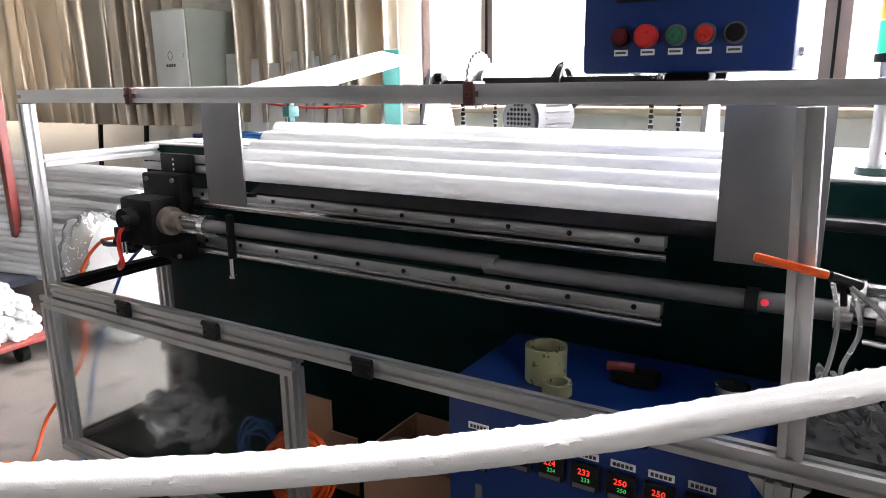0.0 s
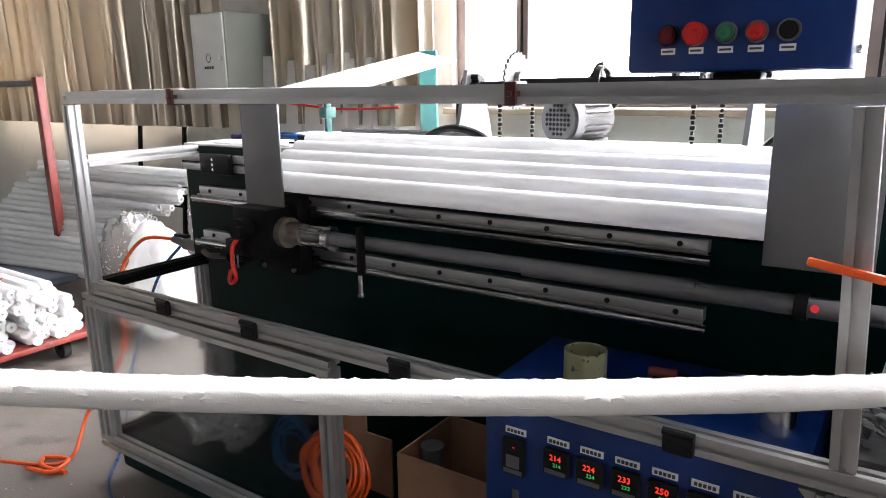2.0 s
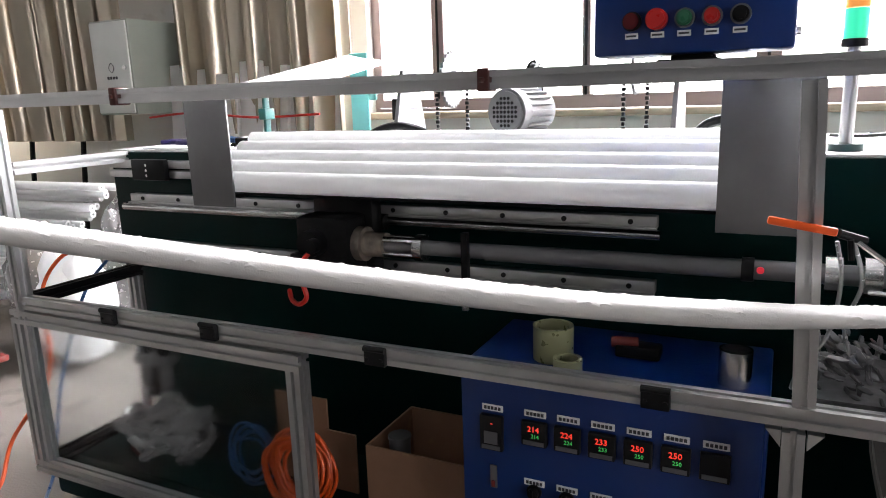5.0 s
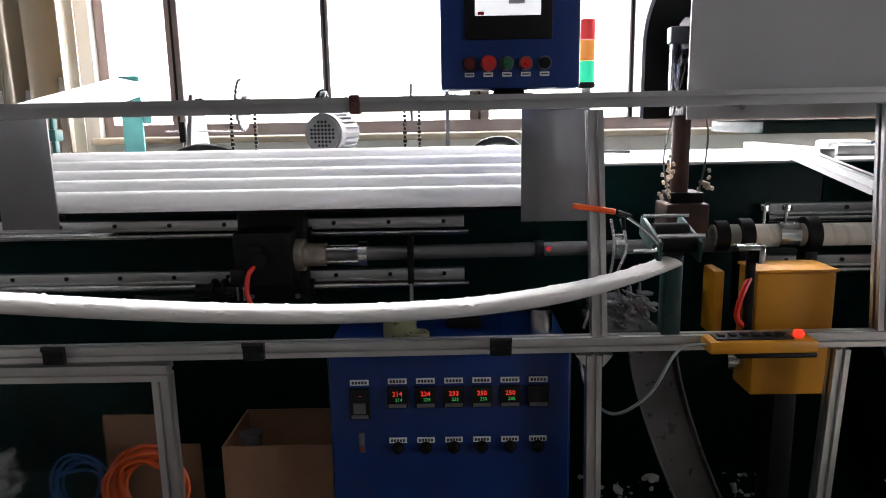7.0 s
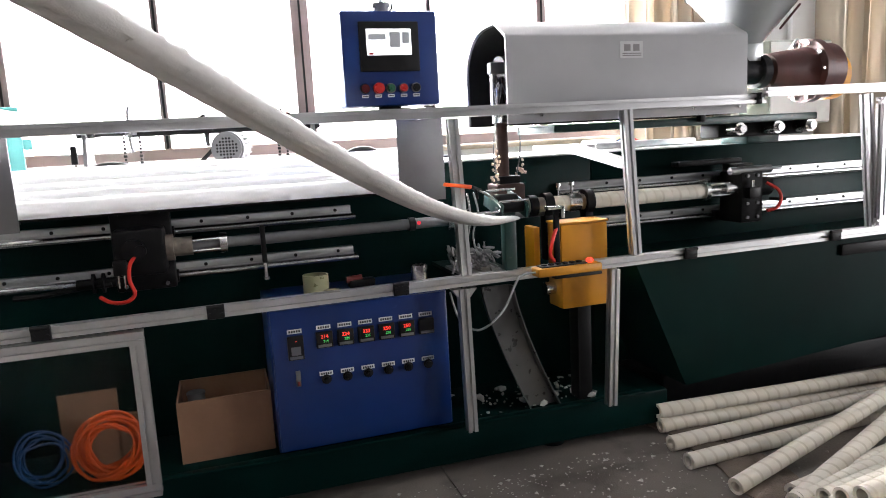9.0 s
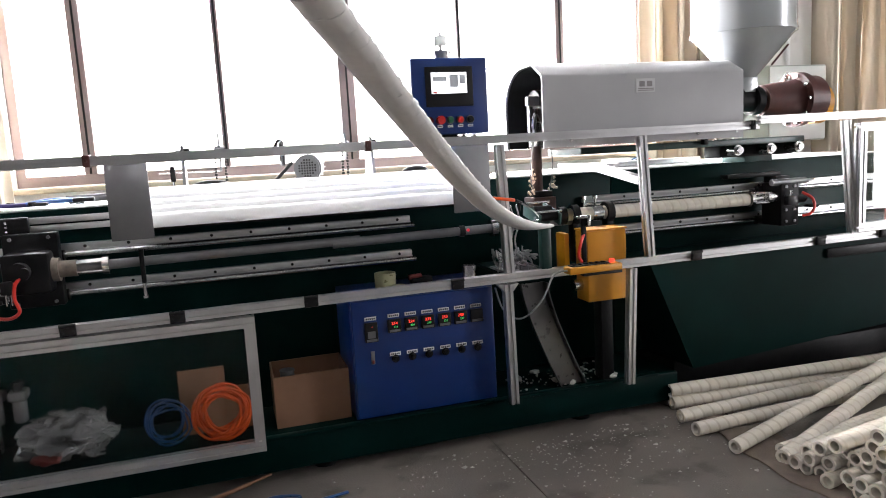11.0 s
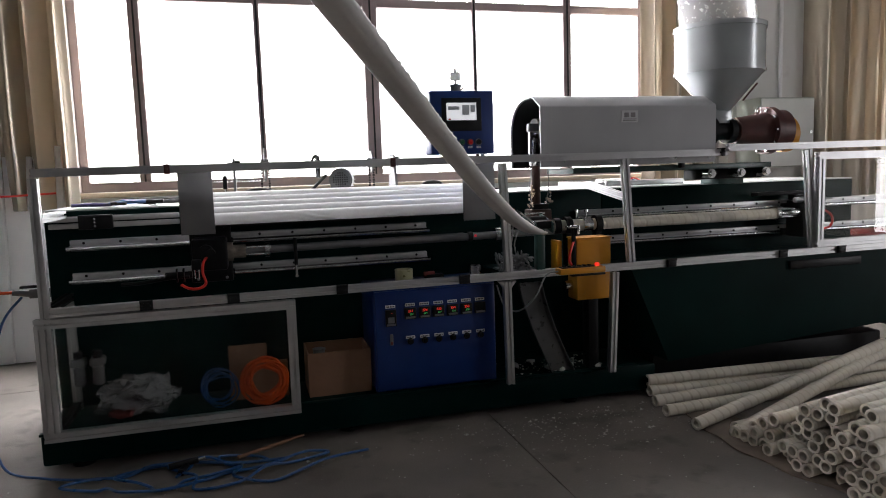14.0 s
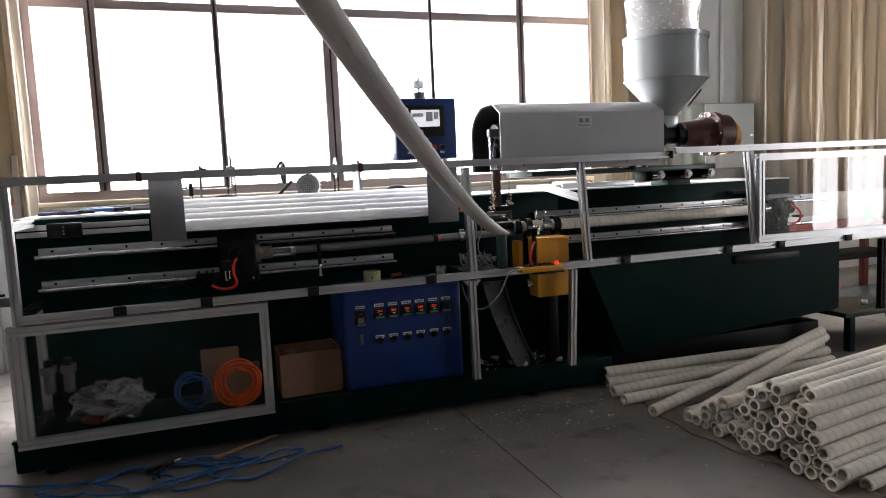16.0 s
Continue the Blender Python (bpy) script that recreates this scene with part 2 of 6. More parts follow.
# ---- building helpers ----
def box(bm, lo, hi, bevel=0.0, m=None):
    r = bmesh.ops.create_cube(bm, size=1.0)
    c = [(a + b) / 2 for a, b in zip(lo, hi)]
    s = [abs(b - a) for a, b in zip(lo, hi)]
    t = Matrix.Translation(c) @ Matrix.Diagonal((*s, 1))
    bmesh.ops.transform(bm, matrix=(m @ t) if m else t, verts=r["verts"])
    if bevel:
        es = list({e for v in r["verts"] for e in v.link_edges})
        bmesh.ops.bevel(bm, geom=es, offset=min(bevel, min(s) * 0.45), segments=2, profile=0.5, affect="EDGES")
    return bm


def turned(a, b):
    """Pose at a whose z axis points to b."""
    a, b = Vector(a), Vector(b)
    return Matrix.Translation(a) @ (b - a).to_track_quat("Z", "Y").to_matrix().to_4x4()


def cyl(bm, a, b, r, seg=16, r2=None, bevel=0.0):
    length = (Vector(b) - Vector(a)).length
    m = turned(a, b) @ Matrix.Translation((0, 0, length / 2))
    q = bmesh.ops.create_cone(bm, cap_ends=True, segments=seg, radius1=r, radius2=r if r2 is None else r2, depth=length, matrix=m)
    if bevel:
        es = [e for v in q["verts"] for e in v.link_edges if len(e.link_faces) == 2 and any(len(f.verts) > 4 for f in e.link_faces)]
        bmesh.ops.bevel(bm, geom=list(set(es)), offset=bevel, segments=2, affect="EDGES")
    return bm


def ring(bm, a, b, r, hole, seg=20):
    """A pipe from a to b with an open bore."""
    m = turned(a, b)
    length = (Vector(b) - Vector(a)).length
    loops = []
    for rr, z in ((r, 0), (r, length), (hole, length), (hole, 0)):
        loops.append([bm.verts.new(m @ Vector((rr * math.cos(2 * math.pi * k / seg), rr * math.sin(2 * math.pi * k / seg), z))) for k in range(seg)])
    for i in range(4):
        p, q = loops[i], loops[(i + 1) % 4]
        for k in range(seg):
            bm.faces.new((p[k], p[(k + 1) % seg], q[(k + 1) % seg], q[k]))
    return bm


def smooth_path(pts, n=8, closed=False):
    pts = [Vector(p) for p in pts]
    out = []
    cnt = len(pts)
    for i in range(cnt if closed else cnt - 1):
        if closed:
            p0, p1, p2, p3 = (pts[(i + k - 1) % cnt] for k in range(4))
        else:
            p0, p1, p2, p3 = pts[max(i - 1, 0)], pts[i], pts[i + 1], pts[min(i + 2, cnt - 1)]
        for k in range(n):
            t = k / n
            out.append(0.5 * (2 * p1 + (p2 - p0) * t + (2 * p0 - 5 * p1 + 4 * p2 - p3) * t * t + (3 * p1 - p0 - 3 * p2 + p3) * t ** 3))
    if not closed:
        out.append(pts[-1])
    return out


def hose(bm, pts, r, n=8, seg=8, closed=False):
    path = smooth_path(pts, n, closed)
    loops = []
    side = None
    for i, p in enumerate(path):
        a = path[i - 1] if i or closed else p
        b = path[(i + 1) % len(path)] if i + 1 < len(path) or closed else p
        t = (b - a).normalized()
        if side is None:
            side = t.orthogonal().normalized()
        side = (side - t * side.dot(t)).normalized()
        up = t.cross(side)
        loops.append([bm.verts.new(p + r * (math.cos(2 * math.pi * k / seg) * side + math.sin(2 * math.pi * k / seg) * up)) for k in range(seg)])
    for i in range(len(loops) - (0 if closed else 1)):
        p, q = loops[i], loops[(i + 1) % len(loops)]
        for k in range(seg):
            bm.faces.new((p[k], p[(k + 1) % seg], q[(k + 1) % seg], q[k]))
    if not closed:
        bm.faces.new(loops[0][::-1]), bm.faces.new(loops[-1])
    return bm


def extruded(bm, outline, a, b, up=(0, 0, 1)):
    """A straight bar from a to b with the closed outline (u, v) as its section."""
    a, b = Vector(a), Vector(b)
    t = (b - a).normalized()
    v = Vector(up)
    if abs(v.dot(t)) > 0.9:
        v = Vector((0, 1, 0))
    v = (v - t * v.dot(t)).normalized()
    u = v.cross(t)
    l1 = [bm.verts.new(a + u * x + v * y) for x, y in outline]
    l2 = [bm.verts.new(b + u * x + v * y) for x, y in outline]
    n = len(outline)
    for k in range(n):
        bm.faces.new((l1[k], l1[(k + 1) % n], l2[(k + 1) % n], l2[k]))
    bm.faces.new(l1[::-1]), bm.faces.new(l2)
    return bm


def slotted(s=0.03):
    """Section of a slotted aluminium profile of side s."""
    h, g, d = s / 2, 0.0042, 0.009
    q = [(h, -h), (h, -g), (h - d, -g), (h - d, g), (h, g), (h, h)]
    out = []
    for k in range(4):
        c, n = ((1, 0), (0, 1), (-1, 0), (0, -1))[k]
        out += [(x * c - y * n, x * n + y * c) for x, y in q[:-1]]
    return out


def finish(bm):
    bmesh.ops.recalc_face_normals(bm, faces=bm.faces)
    return bm


def mesh_of(name, bm, material, smooth=True):
    finish(bm)
    me = bpy.data.meshes.new(name)
    bm.to_mesh(me)
    bm.free()
    me.materials.append(material)
    if smooth:
        me.polygons.foreach_set("use_smooth", [True] * len(me.polygons))
        me.set_sharp_from_angle(angle=radians(35))
    return me


def root_of(ob):
    while ob.parent:
        ob = ob.parent
    return ob


def part(name, bm, material, parent, label="", smooth=True):
    """Links a bmesh in world places as one mesh under a thing or a part."""
    base = Vector(root_of(parent)["base"])
    bmesh.ops.translate(bm, vec=-base, verts=bm.verts)
    ob = new(name, mesh_of(name, bm, material, smooth))
    ob.parent = parent
    if label:
        ob["label"] = label
    return ob


def thing(name, at, label, category, group="", kind=""):
    ob = new(name)
    ob.empty_display_size = 0.05
    ob["base"] = tuple(at)
    ob.location = at
    return tagged(ob, label, category, group, kind)


def solid(name, bm, material, label="", category="", group="", kind="", smooth=True):
    """A thing or piece of the setting that is one mesh."""
    lo = Vector((min(v.co.x for v in bm.verts), min(v.co.y for v in bm.verts), min(v.co.z for v in bm.verts)))
    hi = Vector((max(v.co.x for v in bm.verts), max(v.co.y for v in bm.verts), 0))
    base = Vector(((lo.x + hi.x) / 2, (lo.y + hi.y) / 2, lo.z))
    bmesh.ops.translate(bm, vec=-base, verts=bm.verts)
    ob = new(name, mesh_of(name, bm, material, smooth))
    ob.location = base
    ob["base"] = tuple(base)
    return tagged(ob, label, category, group, kind)


def B():
    return bmesh.new()


# ---- setting ----
XL, XR, YF, YB, ZC = -7.2, 7.4, -5.5, 3.7, 3.4
floor = solid("floor", box(B(), (XL, YF, -0.12), (XR, YB, -0.012)), DIRTGREY, "grey terrazzo workshop floor in large slabs", "floor", kind="structure")
XJ = [XL, -5.5, -2.5, 0.5, 3.5, XR]
YJ = [YF, -2.6, 0.05, 2.75, YB]
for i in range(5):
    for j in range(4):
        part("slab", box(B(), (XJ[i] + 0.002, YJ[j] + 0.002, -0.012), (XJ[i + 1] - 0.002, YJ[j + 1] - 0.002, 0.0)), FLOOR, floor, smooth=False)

WINS = [(-6.4, -4.0), (-1.46, 2.6), (4.2, 6.6)]
Z1, Z2 = 0.99, 3.05
bm = B()
edges = [XL] + [v for w in WINS for v in w] + [XR]
for k in range(0, len(edges), 2):
    box(bm, (edges[k], YB, -0.1), (edges[k + 1], YB + 0.22, ZC))
for a, b in WINS:
    box(bm, (a, YB, -0.1), (b, YB + 0.22, Z1))
    box(bm, (a, YB, Z2), (b, YB + 0.22, ZC))
solid("wall_north", bm, WALL, "white painted wall with large windows", "wall", kind="structure", smooth=False)
solid("wall_west", box(B(), (XL - 0.2, YF, -0.1), (XL, YB + 0.2, ZC)), WALL, "white painted side wall", "wall", kind="structure")
bm = box(box(B(), (XR, YF, -0.1), (XR + 0.2, -3.35, ZC)), (XR, -1.35, -0.1), (XR + 0.2, YB + 0.2, ZC))
box(box(bm, (XR, -3.35, -0.1), (XR + 0.2, -1.35, 0.02)), (XR, -3.35, 3.05), (XR + 0.2, -1.35, ZC))
solid("wall_east", bm, WALL, "white painted side wall", "wall", kind="structure")
solid("wall_south", box(B(), (XL - 0.2, YF - 0.2, -0.1), (XR + 0.2, YF, ZC)), DIMWALL, "unseen wall behind the viewer, near black to cut bounced light", "wall", kind="structure")
solid("ceiling", box(B(), (XL - 0.2, YF - 0.2, ZC), (XR + 0.2, YB + 0.22, ZC + 0.15)), CEIL, "plain unseen ceiling, darkened to cut bounced light", "ceiling", kind="structure")
# pier beside the right-hand curtain
solid("pier", box(B(), (3.25, YB - 0.12, 0), (4.15, YB - 0.003, ZC), 0.006), WALL, "plain white wall pier between the windows", "wall", kind="structure")


def window(name, x0, x1, uprights, label):
    w = thing(name, ((x0 + x1) / 2, YB + 0.11, Z1), label, "window", kind="structure")
    y0, y1 = YB + 0.05, YB + 0.12
    f = part("window_frame", box(box(box(box(B(), (x0, y0, Z1), (x1, y1, Z1 + 0.06)), (x0, y0, Z2 - 0.05), (x1, y1, Z2)),
             (x0, y0, Z1 + 0.06), (x0 + 0.05, y1, Z2 - 0.05)), (x1 - 0.05, y0, Z1 + 0.06), (x1, y1, Z2 - 0.05)), FRAME, w, smooth=False)
    part("transom", box(B(), (x0 + 0.05, y0 - 0.004, 2.2), (x1 - 0.05, y1 - 0.004, 2.26), 0.006), FRAME, w)
    for x, wd in uprights:
        part("mullion", box(B(), (x - wd / 2, y0 - 0.01, Z1 + 0.06), (x + wd / 2, y1 + 0.01, Z2 - 0.05), 0.006), FRAME, w)
        part("rail_slot", box(B(), (x - 0.006, y0 - 0.014, Z1 + 0.06), (x + 0.006, y0 - 0.009, Z2 - 0.05)), BLACK, w)
    xs = [x0 + 0.05] + [x for x, _ in uprights] + [x1 - 0.05]
    for a, b in zip(xs, xs[1:]):
        p = part("pane", box(B(), (a, YB + 0.083, Z1 + 0.06), (b, YB + 0.088, Z2 - 0.05)), GLASS, w, smooth=False)
        p.visible_shadow = False
    part("window_sill", box(B(), (x0 - 0.02, YB - 0.07, Z1 - 0.035), (x1 + 0.02, YB + 0.05, Z1 - 0.002), 0.006), SILL, w, "tan stone window sill")
    return w


window("window_1", *WINS[1], [(-1.075, 0.07), (-0.317, 0.04), (0.447, 0.1), (1.208, 0.03), (1.945, 0.065)], "wide window with bronze metal frame, bright outside")
window("window_2", *WINS[0], [(-5.1, 0.07)], "curtained window with bronze metal frame")
window("window_3", *WINS[2], [(5.4, 0.07)], "curtained window with bronze metal frame")


ew = thing("window_4", (XR + 0.1, -2.3, 0.02), "tall glazed side opening with bronze metal frame", "window", kind="structure")
for y in (-3.35, -2.7, -2.05, -1.45):
    part("mullion", box(B(), (XR + 0.06, y, 0.08), (XR + 0.13, y + 0.1, 2.99), 0.005), FRAME, ew)
for z in (0.02, 2.3, 2.99):
    part("transom", box(B(), (XR + 0.055, -3.35, z), (XR + 0.135, -1.35, z + 0.06), 0.005), FRAME, ew)


def curtain(x0, x1, z0, z1, y, folds, depth, seed, flare=0.0):
    rnd = random.Random(seed)
    nx, nz = max(24, int(folds * 18)), 12
    ph = [rnd.uniform(0, 6.28) for _ in range(4)]
    bm = B()
    rows = []
    for back in (0, 1):
        g = []
        for j in range(nz + 1):
            v = j / nz
            z = z0 + (z1 - z0) * v
            line = []
            for i in range(nx + 1):
                u = i / nx
                fold = math.sin(6.283 * folds * u + ph[0] + 0.7 * math.sin(4 * u + ph[1]) + 0.25 * math.sin(5 * v + ph[2]))
                fold = math.copysign(abs(fold) ** 0.7, fold) + 0.22 * math.sin(6.283 * folds * 2.3 * u + ph[1] + 0.6 * v)
                fold = fold * (0.8 + 0.4 * math.sin(9 * u + ph[3]))
                x = x0 + (x1 - x0) * u + flare * (1 - v) * (u - 0.5) + 0.25 * depth * math.sin(12.566 * folds * u + ph[2])
                line.append(bm.verts.new((x, y + depth * fold * (0.75 + 0.25 * v) + back * 0.004, z)))
            g.append(line)
        rows.append(g)
    for g in rows:
        for j in range(nz):
            for i in range(nx):
                bm.faces.new((g[j][i], g[j][i + 1], g[j + 1][i + 1], g[j + 1][i]))
    f, b = rows
    for j in range(nz):
        bm.faces.new((f[j][0], f[j + 1][0], b[j + 1][0], b[j][0])), bm.faces.new((f[j][nx], b[j][nx], b[j + 1][nx], f[j + 1][nx]))
    for i in range(nx):
        bm.faces.new((f[0][i], b[0][i], b[0][i + 1], f[0][i + 1])), bm.faces.new((f[nz][i], f[nz][i + 1], b[nz][i + 1], b[nz][i]))
    return bm


for x0, x1, z0, n, d, s, lab in ((-6.7, -3.02, 0.86, 21, 0.055, 1, "gold satin curtain hanging in deep folds"),
                                 (-2.55, -1.42, 0.9, 8, 0.05, 2, "gold brown satin curtain drawn to one side of the window"),
                                 (2.42, 3.05, 0.9, 4, 0.05, 3, "grey gold satin curtain gathered beside the window"),
                                 (3.95, 6.9, 0.75, 18, 0.055, 4, "gold satin curtain hanging in deep folds")):
    solid("curtain", curtain(x0, x1, z0, 3.1, YB - 0.22, n, d * 1.8, s), CURTAIN, lab, "curtain", "window curtains")
bm = cyl(B(), (XL + 0.1, YB - 0.2, 3.12), (XR - 0.1, YB - 0.2, 3.12), 0.014)
for x in (-6.9, -3.4, -1.3, 2.3, 4.0, 7.0):
    box(bm, (x - 0.01, YB - 0.2, 3.11), (x + 0.01, YB, 3.13))
solid("curtain_rod", bm, STEEL, "long metal curtain rod on wall brackets", "curtain rod")

# ---- the machine ----
PR = slotted(0.03)
YG = 1.51

guard = thing("guard_frame", (0.9, YG, 0.15), "slotted aluminium guard frame along the front of the machine", "guard frame")


def bar(name, a, b, parent, section=PR, material=ALU):
    return part(name, extruded(B(), section, a, b), material, parent, smooth=False)


bar("top_rail", (-1.155, YG, 1.088), (1.63, YG, 1.094), guard, slotted(0.029))
bar("top_rail", (1.60, YG - 0.04, 1.112), (3.1, YG - 0.04, 1.118), guard, slotted(0.029))
bar("lower_rail", (-1.15, YG, 0.602), (3.1, YG, 0.623), guard)
bar("post", (-1.15, YG, 0.145), (-1.15, YG, 1.069), guard)
bar("post", (0.573, YG, 0.15), (0.566, YG, 0.587), guard)
bar("post", (0.576, YG, 0.628), (0.557, YG, 1.074), guard)
bar("post", (1.145, YG, 0.631), (1.116, YG, 1.077), guard)
bar("post", (1.048, YG, 0.15), (1.066, YG, 0.592), guard)
bar("post", (2.113, YG, 0.635), (2.066, YG, 1.095), guard)
bar("post", (2.99, YG, 0.217), (2.99, YG, 0.595), guard, material=IRON)
bar("side_rail", (-1.15, YG + 0.019, 0.93), (-1.15, 1.86, 0.93), guard)
bar("side_rail", (-1.15, YG + 0.019, 0.604), (-1.15, 1.86, 0.604), guard, material=IRON)
bar("side_rail", (-1.15, YG + 0.019, 0.17), (-1.15, 1.86, 0.17), guard, material=IRON)
bar("cross_rail", (1.14, 1.9, 0.964), (1.127, YG + 0.018, 0.914), guard)
bar("side_post", (-1.15, 1.84, 0.15), (-1.15, 1.84, 0.585), guard, slotted(0.03))
for x, z, m in ((-0.718, 1.089, MAROON), (0.103, 1.091, MAROON), (1.6, 1.095, BLACK)):
    part("rail_clamp", box(box(B(), (x - 0.010, YG - 0.02, z - 0.018), (x + 0.010, YG + 0.018, z + 0.018), 0.003), (x - 0.004, YG - 0.025, z - 0.004), (x + 0.004, YG - 0.019, z + 0.004), 0.002), m, guard, "small dark clamp on the rail")
for x in (-0.82, -0.52, -0.118, 0.377, 1.336, 1.928, 2.262, 2.72):
    bm = box(B(), (x - 0.022, YG - 0.027, 0.592 + x * 0.005), (x + 0.022, YG - 0.015, 0.626 + x * 0.005), 0.003)
    cyl(bm, (x - 0.022, YG - 0.024, 0.624 + x * 0.005), (x + 0.022, YG - 0.024, 0.624 + x * 0.005), 0.006, 10)
    for dx in (-0.015, 0.015):
        cyl(bm, (x + dx, YG - 0.029, 0.605 + x * 0.005), (x + dx, YG - 0.026, 0.605 + x * 0.005), 0.004, 8)
    part("hinge", bm, BLACK, guard, "black plastic hinge")
for x in (0.567,):
    for s in (-1, 1):
        bm = B()
        tri = [(x + s * 0.017, 0.562), (x + s * 0.038, 0.588), (x + s * 0.017, 0.588)]
        a = [bm.verts.new((u, YG - 0.012, v)) for u, v in tri]
        b = [bm.verts.new((u, YG + 0.012, v)) for u, v in tri]
        bm.faces.new(a), bm.faces.new(b[::-1])
        for k in range(3):
            bm.faces.new((a[k], a[(k + 1) % 3], b[(k + 1) % 3], b[k]))
        part("corner_bracket", bm, ALU, guard)


def glazed(name, x0, x1, z0, z1, y, label, w=0.036, glass=SMOKED):
    g = thing(name, ((x0 + x1) / 2, y, z0), label, "guard door", "guard doors")
    sec = slotted(w)
    h = w / 2
    bar("door_rail", (x0, y, z1 - h), (x1, y, z1 - h), g, sec)
    bar("door_rail", (x0, y, z0 + h), (x1, y, z0 + h), g, sec)
    bar("door_stile", (x0 + h, y, z0 + w), (x0 + h, y, z1 - w), g, sec)
    bar("door_stile", (x1 - h, y, z0 + w), (x1 - h, y, z1 - w), g, sec)
    p = part("pane", box(B(), (x0 + w - 0.004, y - 0.002, z0 + w - 0.004), (x1 - w + 0.004, y + 0.002, z1 - w + 0.004)), glass, g, "dusty clear acrylic pane", smooth=False)
    p.visible_shadow = False
    return g


glazed("guard_door", -1.188, -0.297, 0.14, 0.582, YG - 0.002, "framed acrylic guard door under the lower rail, closed", 0.034)
glazed("guard_door", 2.105, 3.05, 0.64, 1.082, YG - 0.022, "framed clear acrylic guard door over the winding section, closed", 0.034, ACRYLIC)

# hanging plates either side of the rod chute
for x0, x1 in ((-0.70, -0.575), (0.435, 0.578)):
    p = thing("side_plate", ((x0 + x1) / 2, 1.68, 0.835), "plain dull sheet steel plate hanging from the top rail", "plate", "side plates of the chute")
    part("sheet", box(B(), (x0, 1.66, 0.838), (x1, 1.665, 1.085), 0.001), DULL, p)
    part("hook", box(B(), (x0 + 0.04, YG + 0.018, 1.076), (x0 + 0.07, 1.665, 1.084), 0.002), STEEL, p)

# long body with bed
body = thing("machine_body", (0.8, 2.05, 0.0), "dark green steel body of the extrusion line", "machine body")
part("back_panel", box(B(), (-1.22, 1.87, 0.15), (1.2, 2.38, 0.941), 0.006), GREEN, body)
part("base_beam", box(B(), (-1.22, 1.56, 0.03), (1.3, 2.38, 0.148), 0.01), GREEN, body)
part("side_panel", box(B(), (1.2, 1.87, 0.15), (2.71, 2.38, 0.941), 0.006), GREEN, body)
bm = B()
q = [(1.165, 0.588), (1.352, 0.157), (2.71, 0.235), (2.71, 0.6)]
f1 = [bm.verts.new((x, 1.535, z)) for x, z in q]
f2 = [bm.verts.new((x, 1.87, z)) for x, z in q]
bm.faces.new(f1), bm.faces.new(f2[::-1])
for k in range(4):
    bm.faces.new((f1[k], f2[k], f2[(k + 1) % 4], f1[(k + 1) % 4]))
part("front_panel", bm, GREEN, body, "sloping dark green sheet panel")
part("handle_recess", box(B(), (2.0, 1.522, 0.535), (2.42, 1.5345, 0.575), 0.004), BLACK, body)
# black, not green: the recess shade under the panel is in its colour
part("base_beam", box(B(), (1.35, 1.66, 0.03), (2.71, 2.38, 0.149), 0.01), IRON, body)
part("bed", box(B(), (-1.22, 1.872, 0.9415), (2.71, 2.44, 0.947), 0.001), TABLE, body, "bright steel bed plate")
for x in (-1.1, -0.1, 0.9, 1.7, 2.55):
    part("foot", cyl(cyl(B(), (x, 1.64, 0), (x, 1.64, 0.012), 0.04), (x, 1.64, 0.012), (x, 1.64, 0.05), 0.014), IRON, body)
part("front_lip", box(B(), (-1.22, 1.545, 0.148), (1.2, 1.575, 0.157), 0.002), GREEN, body)

step = thing("floor_step", (3.2, 1.75, 0.0), "low dark wet-looking steel platform beside the machine", "platform")
part("deck_plate", box(B(), (2.69, 1.47, 0.19), (3.75, 2.05, 0.215), 0.003), PLATE, step)
for x, y in ((2.75, 1.5), (3.7, 1.5), (2.75, 2.0), (3.7, 2.0)):
    part("leg", box(B(), (x - 0.02, y - 0.02, 0), (x + 0.02, y + 0.02, 0.19), 0.002), GREEN, step)
bm = B()
bmesh.ops.create_icosphere(bm, subdivisions=3, radius=0.022, matrix=Matrix.Translation((3.0, 1.62, 0.228)) @ Matrix.Diagonal((1.2, 0.8, 0.6, 1)))
for v in bm.verts:
    v.co += 0.006 * noise.noise_vector(v.co * 60)
solid("fluff_tuft", bm, FLUFF, "tuft of white fibre on the platform", "fluff")


def rail(x0, x1, z, name="slide_rail"):
    r = thing(name, ((x0 + x1) / 2, 1.85, z - 0.03), "round steel linear rail on a screwed aluminium support", "linear rail", "linear rails")
    part("support", box(box(B(), (x0, 1.845, z + 0.004), (x1, 1.869, z + 0.03), 0.002), (x0, 1.835, z - 0.008), (x1, 1.846, z + 0.008)), ALU, r)
    part("shaft", cyl(B(), (x0 - 0.01, 1.83, z - 0.004), (x1 + 0.01, 1.83, z - 0.004), 0.010, 14), STEEL, r)
    n = int((x1 - x0) / 0.13)
    for k in range(n):
        x = x0 + 0.05 + (x1 - x0 - 0.1) * k / (n - 1)
        part("screw", cyl(B(), (x, 1.8455, z + 0.018), (x, 1.842, z + 0.018), 0.0055, 10), BLACK, r)


rail(-1.13, 0.315, 0.797)
rail(-1.13, 0.315, 0.666)
rail(1.06, 2.95, 0.815)
rail(1.06, 2.95, 0.685)

